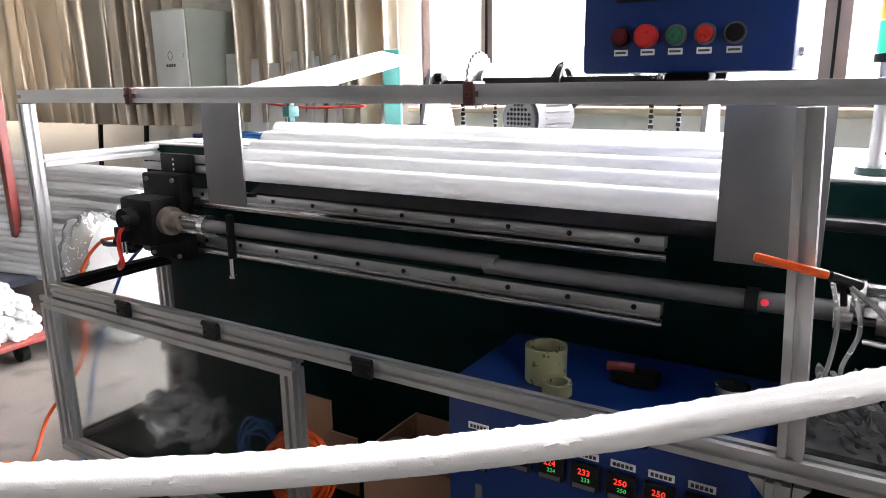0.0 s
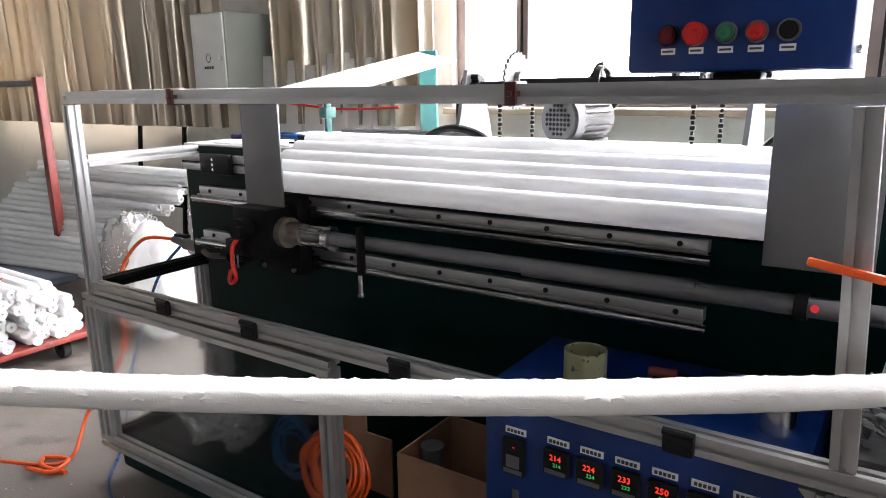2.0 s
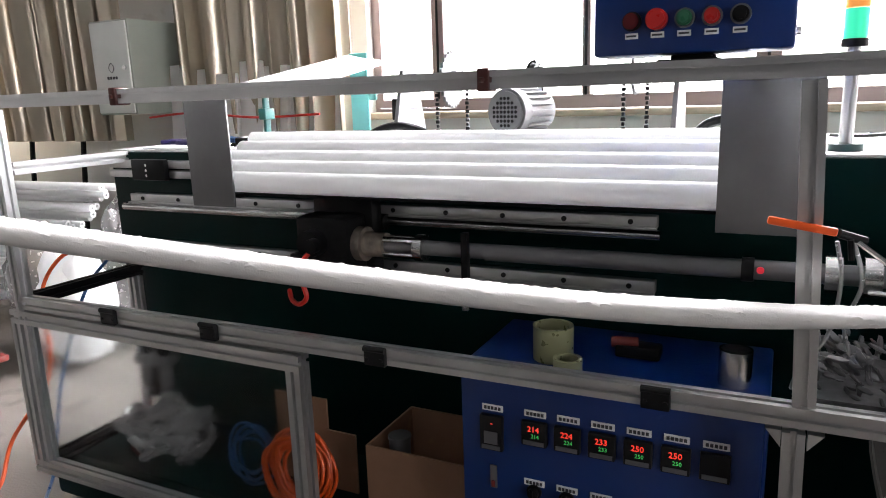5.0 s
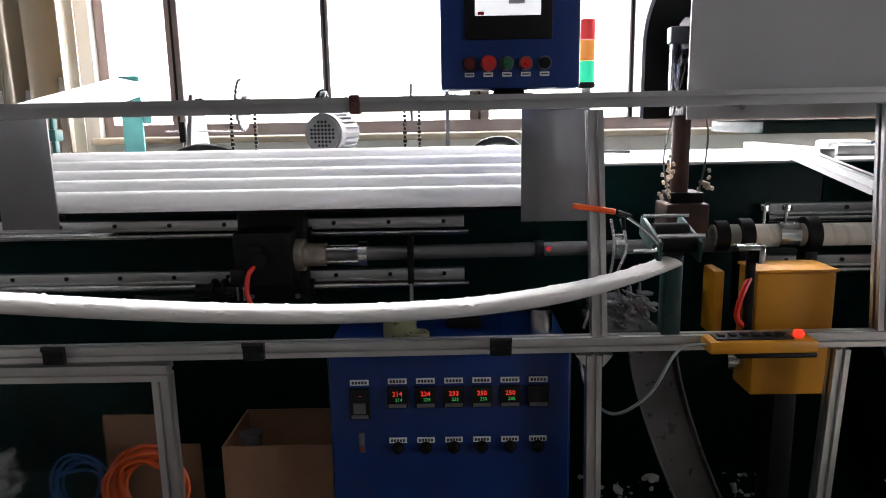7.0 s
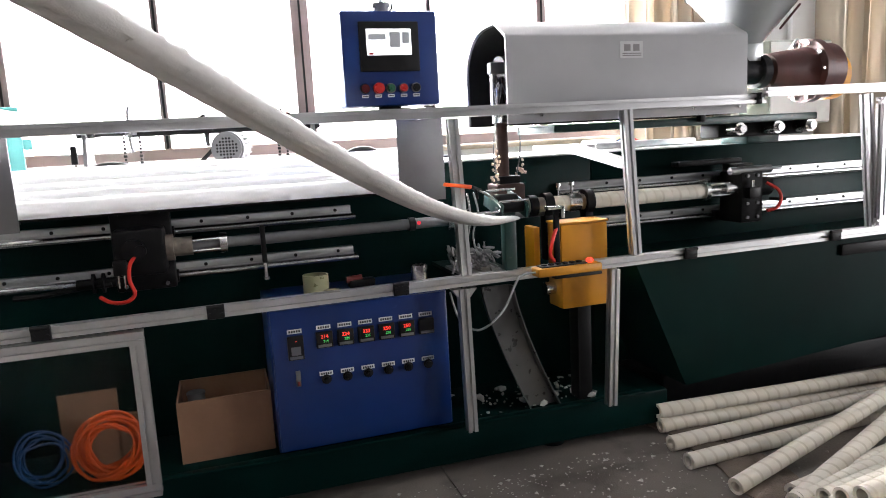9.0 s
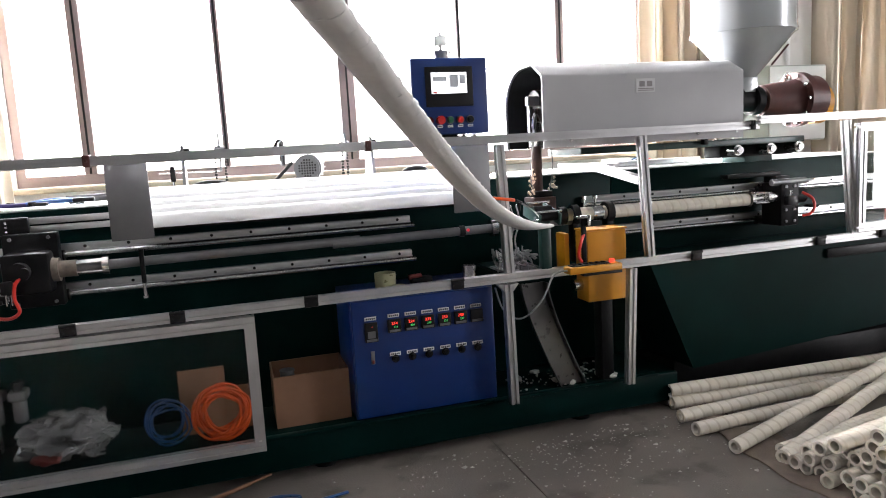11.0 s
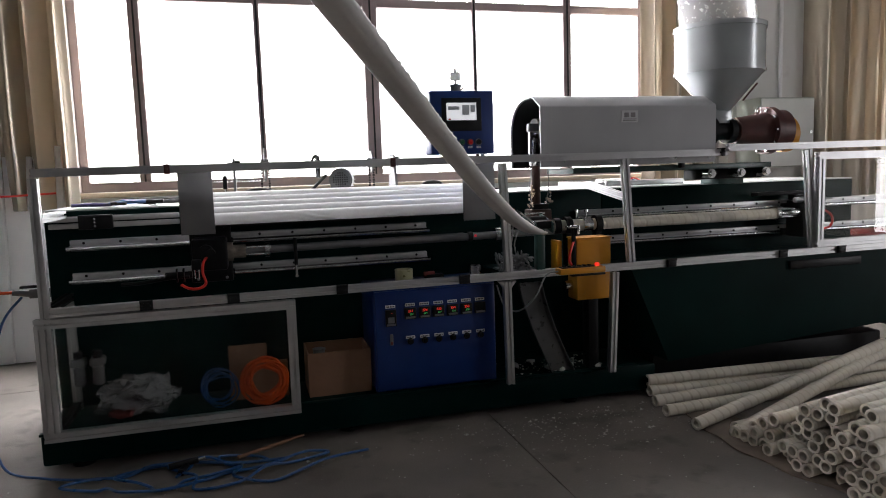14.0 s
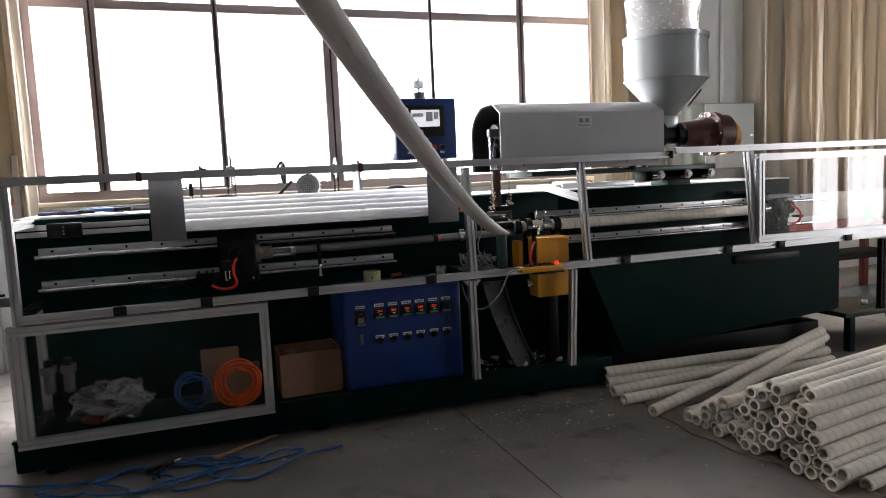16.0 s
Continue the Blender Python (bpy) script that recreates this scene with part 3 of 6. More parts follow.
# short slide at the left end of the bed
sl = thing("slide_unit", (-0.95, 1.86, 0.87), "short aluminium slide with a black carriage on the bed edge", "slide")
part("profile", box(box(B(), (-1.2, 1.845, 0.873), (-0.72, 1.869, 0.893), 0.002), (-1.2, 1.845, 0.899), (-0.72, 1.869, 0.92), 0.002), ALU, sl)
part("carriage", box(B(), (-1.09, 1.825, 0.868), (-0.965, 1.844, 0.925), 0.004), BLACK, sl)
for k in range(3):
    part("screw", cyl(B(), (-1.03, 1.825, 0.882 + 0.014 * k), (-1.03, 1.822, 0.882 + 0.014 * k), 0.004, 8), STEEL, sl)
solid("paper_sheet", box(B(), (-1.12, 1.9, 0.948), (-0.8, 2.1, 0.951), m=pose(0, 0, 0)), PAPER, "white paper sheet lying on the bed", "paper")
pl = thing("pliers", (-0.85, 2.0, 0.951), "blue handled pliers lying on the paper", "pliers")
part("handle", hose(B(), [(-1.0, 2.02, 0.96), (-0.93, 2.0, 0.97), (-0.86, 2.01, 0.965)], 0.008), BLUEHOSE, pl)
part("handle", hose(B(), [(-1.0, 1.97, 0.96), (-0.93, 1.985, 0.965), (-0.86, 1.995, 0.965)], 0.008), BLUEHOSE, pl)
part("jaw", box(B(), (-0.86, 1.99, 0.957), (-0.79, 2.015, 0.972), 0.004), IRON, pl)
tl = thing("wrench", (-0.7, 2.1, 0.948), "small steel spanner lying on the bed", "wrench")
part("shank", box(B(), (-0.72, 2.1, 0.949), (-0.52, 2.118, 0.957), 0.003), IRON, tl)

# fixed part of the mandrel, with its collar
mand = thing("mandrel", (0.5, 1.74, 0.74), "grey mandrel rod running into the die", "rod")
part("rod", cyl(B(), (0.0, 1.74, 0.757), (0.95, 1.74, 0.765), 0.0165, 20), GREY_ROD, mand)
part("collar", cyl(B(), (0.475, 1.74, 0.761), (0.495, 1.74, 0.761), 0.021, 20), BLACK, mand)
part("end_flange", cyl(cyl(B(), (0.60, 1.74, 0.763), (0.625, 1.74, 0.763), 0.032, 20), (0.655, 1.74, 0.763), (0.68, 1.74, 0.763), 0.034, 20), STEEL, mand)
part("indicator", cyl(B(), (0.505, 1.721, 0.765), (0.505, 1.7235, 0.765), 0.006, 10), REDSPOT, mand, "small red indicator light")

# extruder under its hood
hood = thing("extruder_hood", (1.18, 1.74, 1.05), "pale grey arched sheet-metal hood over the extruder barrel", "machine hood")
bm = B()
sec = [(1.563, 1.052), (1.563, 1.303), (1.567, 1.311), (1.64, 1.353), (1.652, 1.357), (1.72, 1.357)]
for k in range(1, 10):
    a = math.pi / 2 * k / 9
    sec.append((1.72 + 0.185 * math.sin(a), 1.22 + 0.137 * math.cos(a)))
sec.append((1.905, 1.052))
for off, x0, x1 in ((0.0, 0.752, 1.612),):
    o1 = [bm.verts.new((x0, y, z)) for y, z in sec]
    o2 = [bm.verts.new((x1, y, z)) for y, z in sec]
    i1 = [bm.verts.new((x0, 1.74 + (y - 1.74) * 0.97, 1.052 + (z - 1.052) * 0.98)) for y, z in sec]
    i2 = [bm.verts.new((x1, 1.74 + (y - 1.74) * 0.97, 1.052 + (z - 1.052) * 0.98)) for y, z in sec]
    for k in range(len(sec) - 1):
        bm.faces.new((o1[k], o1[k + 1], o2[k + 1], o2[k]))
        bm.faces.new((i1[k], i2[k], i2[k + 1], i1[k + 1]))
        bm.faces.new((o1[k], i1[k], i1[k + 1], o1[k + 1]))
        bm.faces.new((o2[k], o2[k + 1], i2[k + 1], i2[k]))
part("shell", bm, HOOD, hood)
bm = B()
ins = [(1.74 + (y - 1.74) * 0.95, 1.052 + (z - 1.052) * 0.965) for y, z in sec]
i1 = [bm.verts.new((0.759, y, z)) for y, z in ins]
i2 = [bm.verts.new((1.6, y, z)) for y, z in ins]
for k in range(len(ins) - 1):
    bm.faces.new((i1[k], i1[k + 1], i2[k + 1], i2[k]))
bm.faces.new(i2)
part("lining", bm, IRON, hood, "near-black lining inside the shell")
part("rear_cap", box(B(), (1.602, 1.585, 1.06), (1.608, 1.89, 1.3), 0.002), HOOD, hood)
part("warning_label", box(B(), (1.133, 1.5605, 1.236), (1.213, 1.5627, 1.286)), FAINT, hood, "small white warning label", smooth=False)
for k, x in enumerate((1.146, 1.178)):
    part("label_mark", box(B(), (x, 1.5592, 1.257), (x + 0.022, 1.5604, 1.277)), FAINTINK, hood, smooth=False)
for k in range(2):
    part("label_mark", box(B(), (1.14, 1.5592, 1.242 + k * 0.006), (1.206, 1.5604, 1.245 + k * 0.006)), FAINTINK, hood, smooth=False)
for x in (0.86, 1.4, 1.58):
    part("rivet", cyl(B(), (x, 1.5625, 1.075), (x, 1.559, 1.075), 0.005, 8), STEEL, hood)

ext = thing("extruder", (1.3, 1.74, 0.95), "extruder barrel and gearbox on a green beam", "extruder")
part("barrel", cyl(B(), (0.8, 1.74, 1.2), (1.72, 1.74, 1.2), 0.07, 24), IRON, ext)
part("beam", box(B(), (0.92, 1.6, 1.02), (1.95, 1.88, 1.045), 0.004), MID_GREEN, ext)
part("beam_clip", box(B(), (1.44, 1.575, 1.03), (1.46, 1.6, 1.085), 0.003), BLACK, ext)
part("pillar", box(B(), (1.72, 1.68, 0.947), (1.86, 1.82, 1.02), 0.004), MID_GREEN, ext)
part("coupling", cyl(cyl(B(), (1.61, 1.74, 1.2), (1.86, 1.74, 1.2), 0.045, 24), (1.80, 1.74, 1.2), (1.83, 1.74, 1.2), 0.06, 24), IRON, ext)
gb = part("gearbox", cyl(cyl(cyl(B(), (1.845, 1.74, 1.198), (2.02, 1.74, 1.198), 0.064, 32, 0.086), (2.02, 1.74, 1.198), (2.055, 1.74, 1.198), 0.115, 32), (2.055, 1.74, 1.198), (2.125, 1.74, 1.198), 0.1, 32), MAROON, ext, "maroon cast gearbox with bolted flange")
for k in range(10):
    a = 2 * math.pi * k / 10
    part("flange_bolt", cyl(B(), (2.005, 1.74 + 0.101 * math.cos(a), 1.198 + 0.101 * math.sin(a)), (2.021, 1.74 + 0.101 * math.cos(a), 1.198 + 0.101 * math.sin(a)), 0.009, 6), STEEL, gb)
part("eye_bolt", hose(B(), [(1.99, 1.74, 1.275), (1.975, 1.74, 1.292), (1.99, 1.74, 1.31), (2.005, 1.74, 1.292)], 0.005, closed=True), STEEL, gb)
part("drive_motor", cyl(B(), (2.126, 1.76, 1.18), (2.19, 1.76, 1.18), 0.088, 28, bevel=0.01), YELLOW, ext, "yellow drive motor behind the gearbox")
for x in (1.62, 1.78, 1.92):
    part("water_fitting", cyl(cyl(B(), (x, 1.66, 1.0), (x, 1.60, 1.0), 0.022, 16), (x, 1.6, 1.0), (x, 1.585, 1.0), 0.014, 12), STEEL, ext)
part("fitting_block", box(B(), (1.58, 1.66, 0.972), (1.95, 1.76, 1.02), 0.006), IRON, ext)

HX, HR = 1.768, 0.208
hop = thing("hopper", (HX, 1.75, 1.24), "glossy grey cone-bottomed hopper with a bag of granules", "hopper")
part("neck", box(B(), (HX - 0.045, 1.71, 1.235), (HX + 0.045, 1.79, 1.302), 0.004), HOPPER, hop)
part("cone", cyl(B(), (HX, 1.75, 1.295), (HX, 1.75, 1.475), 0.052, 48, HR - 0.003), HOPPER, hop)
part("drum", cyl(B(), (HX, 1.75, 1.475), (HX, 1.75, 1.672), HR - 0.003, 48), HOPPER, hop)
part("rim", ring(B(), (HX, 1.75, 1.668), (HX, 1.75, 1.69), HR + 0.003, HR - 0.012, 48), HOPPER, hop)
part("seam", ring(B(), (HX, 1.75, 1.47), (HX, 1.75, 1.48), HR + 0.001, HR - 0.006, 48), HOPPER, hop)
part("slide_gate", box(B(), (-0.011, -0.004, 0.0), (0.011, 0.004, 0.1), 0.003, m=turned((HX + 0.06, 1.655, 1.335), (HX + 0.125, 1.6, 1.44))), MAROON, hop, "maroon sight strip on the cone")
bagm = B()
loops = []
for z, r in ((1.676, 0.17), (1.72, 0.182), (1.79, 0.178), (1.86, 0.186), (1.93, 0.16), (2.0, 0.12), (2.07, 0.07), (2.1, 0.03)):
    loops.append([bagm.verts.new((HX - 0.012 + r * math.cos(2 * math.pi * k / 36), 1.75 + r * math.sin(2 * math.pi * k / 36), z)) for k in range(36)])
for p, q in zip(loops, loops[1:]):
    for k in range(36):
        bagm.faces.new((p[k], p[(k + 1) % 36], q[(k + 1) % 36], q[k]))
bagm.faces.new(loops[0][::-1]), bagm.faces.new(loops[-1])
bmesh.ops.subdivide_edges(bagm, edges=bagm.edges[:], cuts=1)
for v in bagm.verts:
    if v.co.z > 1.7:
        v.co += 0.02 * noise.noise_vector(v.co * 8) + Vector((0.01, 0.01, 0)) * (1 - 3 * abs(noise.noise(v.co * 17)))
solid("granule_bag", bagm, FILM, "translucent plastic bag of granules standing on the hopper", "bag")

# die: feed pipe, block, wiring
die = thing("extrusion_die", (0.8, 1.72, 0.78), "scorched brown die block on a vertical feed pipe", "extrusion die")
part("feed_pipe", cyl(B(), (0.795, 1.72, 0.885), (0.795, 1.72, 1.2), 0.02, 20), BROWN, die)
part("elbow", cyl(B(), (0.795, 1.72, 1.2), (0.83, 1.73, 1.2), 0.03, 20), IRON, die)
part("block", box(B(), (0.757, 1.68, 0.80), (0.853, 1.77, 0.868), 0.006), BROWN, die)
part("block_top", box(B(), (0.768, 1.69, 0.868), (0.843, 1.76, 0.892), 0.004), IRON, die)
part("heater_band", cyl(B(), (0.795, 1.72, 1.06), (0.795, 1.72, 1.15), 0.027, 20), STEEL, die)
part("terminal_plate", box(B(), (0.757, 1.69, 1.08), (0.772, 1.708, 1.21), 0.003), STEEL, die)
part("terminal_cap", box(B(), (0.752, 1.685, 1.21), (0.80, 1.715, 1.245), 0.004), DULL, die)
rnd = random.Random(5)
for cx, cz in ((0.762, 0.93), (0.842, 0.905), (0.757, 0.893)):
    for k in range(12):
        x, y, z = cx + rnd.gauss(0, 0.006), 1.69 + rnd.gauss(0, 0.008), cz + rnd.gauss(0, 0.014)
        part("insulating_bead", cyl(B(), (x, y, z), (x + rnd.uniform(-.005, .005), y - 0.003, z + 0.008), 0.0036, 8, bevel=0.001), GRANULE, die)
for k in range(2):
    x = 0.76 + 0.07 * k
    part("heater_wire", hose(B(), [(x, 1.69, 0.9), (x - 0.02 + 0.02 * k, 1.66, 0.97), (x + 0.005 * k, 1.68, 1.05), (0.79, 1.69, 1.18)], 0.002, 6, 6), DULL, die)

# haul-off rollers where the strip leaves
ho = thing("haul_off", (0.73, 1.53, 0.62), "green haul-off stand with two steel pinch rollers", "roller stand")
part("stand", box(B(), (0.703, 1.505, 0.6115), (0.74, 1.54, 0.805), 0.004), MID_GREEN, ho)
for x in (0.68, 0.757):
    part("cheek_plate", box(B(), (x - 0.004, 1.46, 0.798), (x + 0.004, 1.60, 0.842), 0.003, m=Matrix.Translation((0, 1.53, 0.82)) @ pose(0, 0, 0, 14, 0, 0) @ Matrix.Translation((0, -1.53, -0.82))), MID_GREEN, ho)
    part("bolt", cyl(B(), (x - 0.010, 1.49, 0.812), (x + 0.010, 1.49, 0.812), 0.006, 8), DULL, ho)
for y, z in ((1.488, 0.817), (1.532, 0.832)):
    part("roller", cyl(B(), (0.684, y, z), (0.753, y, z), 0.0185, 20), IRON, ho)
part("tie_bar", cyl(B(), (0.672, 1.468, 0.834), (0.765, 1.468, 0.834), 0.004, 10), STEEL, ho)
part("tie_bar", cyl(B(), (0.672, 1.565, 0.86), (0.765, 1.565, 0.86), 0.004, 10), STEEL, ho)

# pneumatic gripper by the post
gr = thing("air_nozzle", (0.6, 1.55, 0.82), "orange handled air nozzle with pale hoses on the guard post", "air nozzle")
part("lever", box(B(), (-0.042, -0.004, -0.0055), (0.042, 0.004, 0.0055), 0.003, m=pose(0.555, 1.48, 0.888, 0, 9, 0)), ORANGE, gr)
part("valve", cyl(cyl(B(), (0.598, 1.482, 0.88), (0.63, 1.5, 0.868), 0.006, 10), (0.612, 1.485, 0.872), (0.615, 1.487, 0.845), 0.004, 8), IRON, gr)
part("wire_hoop", hose(B(), [(0.62, 1.48, 0.87), (0.66, 1.47, 0.84), (0.68, 1.47, 0.81), (0.64, 1.5, 0.80)], 0.0035), STEEL, gr)
part("hose", hose(B(), [(0.6, 1.53, 0.86), (0.61, 1.54, 0.8), (0.6, 1.55, 0.72), (0.57, 1.57, 0.66), (0.56, 1.58, 0.62)], 0.003), FILM, gr)
part("hose", hose(B(), [(0.62, 1.53, 0.86), (0.635, 1.54, 0.8), (0.62, 1.55, 0.74), (0.63, 1.56, 0.69)], 0.003), FILM, gr)

# winding rollers carrying the cream tube
nip = thing("tube_guide", (1.02, 1.74, 0.6), "black guide collars round the cream tube", "guide")
for x, r in ((0.90, 0.036), (0.955, 0.04), (1.105, 0.042)):
    part("collar", ring(B(), (x - 0.014, 1.74, 0.785), (x + 0.014, 1.74, 0.785), r, 0.027), IRON, nip)
part("sleeve", ring(B(), (1.03, 1.74, 0.785), (1.075, 1.74, 0.785), 0.031, 0.027), STEEL, nip, "bright steel sleeve")
part("stem", box(B(), (0.94, 1.72, 0.6), (0.97, 1.76, 0.75), 0.003), IRON, nip)
part("stem", box(B(), (1.09, 1.72, 0.6), (1.12, 1.76, 0.75), 0.003), IRON, nip)
for x in (1.0, 1.05):
    part("thumb_screw", cyl(cyl(B(), (x, 1.74, 0.81), (x, 1.74, 0.85), 0.004, 8), (x, 1.74, 0.843), (x, 1.74, 0.855), 0.009, 10), STEEL, nip)

# yellow drive box with pusher
yb = thing("yellow_drive_box", (1.0, 1.63, 0.46), "yellow painted steel drive box standing behind the rail", "drive box")
part("casing", box(B(), (0.915, 1.565, 0.468), (1.08, 1.66, 0.736), 0.006), YELLOW, yb)
part("lid", box(B(), (0.912, 1.562, 0.736), (1.083, 1.663, 0.743), 0.003), YELLOW, yb)
part("side_bracket", box(B(), (0.848, 1.62, 0.585), (0.87, 1.69, 0.73), 0.004), YELLOW, yb)
part("pusher_arm", box(B(), (0.885, 1.545, 0.6), (0.902, 1.56, 0.80), 0.003), IRON, yb)
part("pusher_head", box(B(), (0.86, 1.535, 0.79), (0.915, 1.565, 0.80), 0.002), STEEL, yb)
part("pusher_plate", box(B(), (0.902, 1.535, 0.762), (0.915, 1.56, 0.80), 0.002), STEEL, yb)
part("air_hose", hose(B(), [(0.9, 1.555, 0.74), (0.875, 1.54, 0.70), (0.868, 1.545, 0.65), (0.895, 1.555, 0.62)], 0.006), REDHOSE, yb)
part("knob", cyl(B(), (0.913, 1.62, 0.53), (0.88, 1.62, 0.53), 0.022, 16), STEEL, yb)
part("leg", box(B(), (0.98, 1.59, 0.148), (1.03, 1.65, 0.468), 0.004), IRON, yb)

pen = thing("hand_terminal", (0.88, 1.47, 0.62), "yellow hand terminal with lit red stop button", "hand terminal")
part("case", box(B(), (0.775, 1.437, 0.606), (0.985, 1.492, 0.632), 0.006), YELLOW, pen)
part("keypad", box(B(), (0.79, 1.445, 0.632), (0.94, 1.485, 0.636), 0.001), BLACK, pen)
for k in range(6):
    part("key", box(B(), (0.797 + 0.023 * k, 1.455, 0.636), (0.811 + 0.023 * k, 1.472, 0.641), 0.002), IRON, pen)
part("stop_button", cyl(B(), (0.957, 1.465, 0.632), (0.957, 1.465, 0.645), 0.0105, 18, bevel=0.003), REDGLOW, pen, "lit red stop button")
part("lower_grip", box(B(), (0.83, 1.44, 0.596), (0.985, 1.47, 0.606), 0.003), BLACK, pen)
part("cable", hose(B(), [(0.78, 1.46, 0.62), (0.72, 1.455, 0.61), (0.67, 1.46, 0.52), (0.61, 1.5, 0.46), (0.57, 1.56, 0.48), (0.555, 1.6, 0.56)], 0.0035), HOPPER, pen)

chute = thing("waste_chute", (0.8, 1.62, 0.15), "bent bright sheet-metal waste chute", "chute")


def chute_strip(section):
    bm, g = B(), []
    for k in range(13):
        v = k / 12
        cx, y, z = 0.725 + 0.13 * v ** 1.4, 1.66 - 0.05 * v, 0.55 - 0.40 * v
        g.append([bm.verts.new((cx + dx, y + dy, z)) for dx, dy in section])
    for a, b in zip(g, g[1:]):
        for k in range(4):
            bm.faces.new((a[k], a[(k + 1) % 4], b[(k + 1) % 4], b[k]))
    bm.faces.new(g[0][::-1]), bm.faces.new(g[-1])
    return bm


part("trough", chute_strip([(-0.05, 0), (0.05, 0), (0.05, -0.004), (-0.05, -0.004)]), CHUTE, chute, "scratched greasy sheet")
for sd in (-1, 1):
    part("side_flange", chute_strip([(sd * 0.05, 0), (sd * 0.054, -0.03), (sd * 0.05, -0.03), (sd * 0.046, -0.004)]), CHUTE, chute)
bm = B()
rnd = random.Random(9)
for k in range(70):
    p = Vector((rnd.uniform(0.6, 1.05), rnd.uniform(1.58, 1.8), 0.152 + rnd.uniform(0, 0.012)))
    bmesh.ops.create_icosphere(bm, subdivisions=1, radius=rnd.uniform(0.003, 0.010) if k < 62 else rnd.uniform(0.015, 0.026), matrix=Matrix.Translation(p) @ pose(0, 0, 0, 0, 0, rnd.uniform(0, 180)) @ Matrix.Diagonal((1, rnd.uniform(.4, 1), rnd.uniform(.3, .7), 1)))
for v in bm.verts:
    v.co += 0.004 * noise.noise_vector(v.co * 90)
solid("waste_fibre", bm, DUST, "scraps of waste fibre on the machine base", "fibre scraps", kind="stuff")
bm = B()
for k in range(120):
    p = Vector((rnd.uniform(0.59, 0.71), rnd.uniform(1.56, 1.72), 0.62 + rnd.uniform(0.0, 0.06)))
    bmesh.ops.create_icosphere(bm, subdivisions=1, radius=rnd.uniform(0.004, 0.014), matrix=Matrix.Translation(p) @ pose(0, 0, 0, rnd.uniform(0, 90), rnd.uniform(0, 90), 0) @ Matrix.Diagonal((1.6, 0.6, 0.4, 1)))
box(bm, (0.585, 1.555, 0.612), (0.715, 1.725, 0.62))
solid("scrap_heap", bm, SCRAP, "heap of grey plastic scraps beside the haul-off stand", "scraps", kind="stuff")
solid("scrap_shelf", box(B(), (0.585, 1.53, 0.60), (0.76, 1.87, 0.6115)), GREEN, "small dark green shelf on the machine", "shelf")

# blue temperature cabinet
CX0, CX1, CY, CZ0, CZ1 = 0.012, 0.535, 1.562, 0.157, 0.583
cab = thing("control_cabinet", ((CX0 + CX1) / 2, 1.7, CZ0), "blue enamelled control cabinet with a row of temperature controllers", "control cabinet")
part("body", box(B(), (CX0, CY + 0.012, CZ0), (CX1, 1.86, CZ1), 0.006), BLUE, cab)
dr = part("door", box(B(), (CX0 + 0.006, CY, CZ0 + 0.008), (CX1 - 0.006, CY + 0.012, CZ1 - 0.008), 0.004), BLUE, cab)
DIG = ["214", "224", "233", "250", "250", ""]


def text_mesh(name, s, size, m, material, parent):
    c = bpy.data.curves.new(name, "FONT")
    c.body, c.size, c.extrude, c.align_x, c.align_y, c.resolution_u = s, size, 0.0004, "CENTER", "CENTER", 2
    tmp = bpy.data.objects.new(name, c)
    scene.collection.objects.link(tmp)
    me = bpy.data.meshes.new_from_object(tmp.evaluated_get(bpy.context.evaluated_depsgraph_get()))
    bpy.data.objects.remove(tmp)
    bm = B()
    bm.from_mesh(me)
    bmesh.ops.transform(bm, matrix=m, verts=bm.verts)
    return part(name, bm, material, parent, smooth=False)


def bars(x0, x1, z, parent, y):
    n = 5
    for k in range(n):
        a = x0 + (x1 - x0) * (k + 0.15) / n
        part("letter_bar", box(B(), (a, y - 0.0012, z - 0.003), (a + (x1 - x0) / n * 0.7, y - 0.0002, z + 0.003)), INK, parent, smooth=False)


def controller(x, z, digits, big=False):
    w, h = (0.044, 0.068) if big else (0.046, 0.046)
    lab = part("name_label", box(B(), (x - 0.02, CY - 0.002, z + 0.002), (x + 0.02, CY, z + 0.014)), LABEL, cab, smooth=False)
    bars(x - 0.017, x + 0.017, z + 0.008, lab, CY - 0.002)
    c = part("controller", box(B(), (x - w / 2, CY - 0.012, z - 0.004 - h), (x + w / 2, CY, z - 0.004), 0.002), BLACK, cab, "black temperature controller with red digits")
    part("bezel_strip", box(B(), (x - w / 2 + 0.004, CY - 0.0135, z - h - 0.001), (x + w / 2 - 0.004, CY - 0.0122, z - h + 0.007)), DULL, c, smooth=False)
    if digits:
        text_mesh("digits", digits, 0.0145, pose(x, CY - 0.013, z - 0.017, 90, 0, 0), LED, c)
        if not big:
            text_mesh("digits", digits, 0.010, pose(x + 0.003, CY - 0.013, z - 0.030, 90, 0, 0), LEDG, c)
    if big:
        part("key_field", box(B(), (x - 0.013, CY - 0.0135, z - 0.058), (x + 0.013, CY - 0.0122, z - 0.034)), DULL, c, smooth=False)


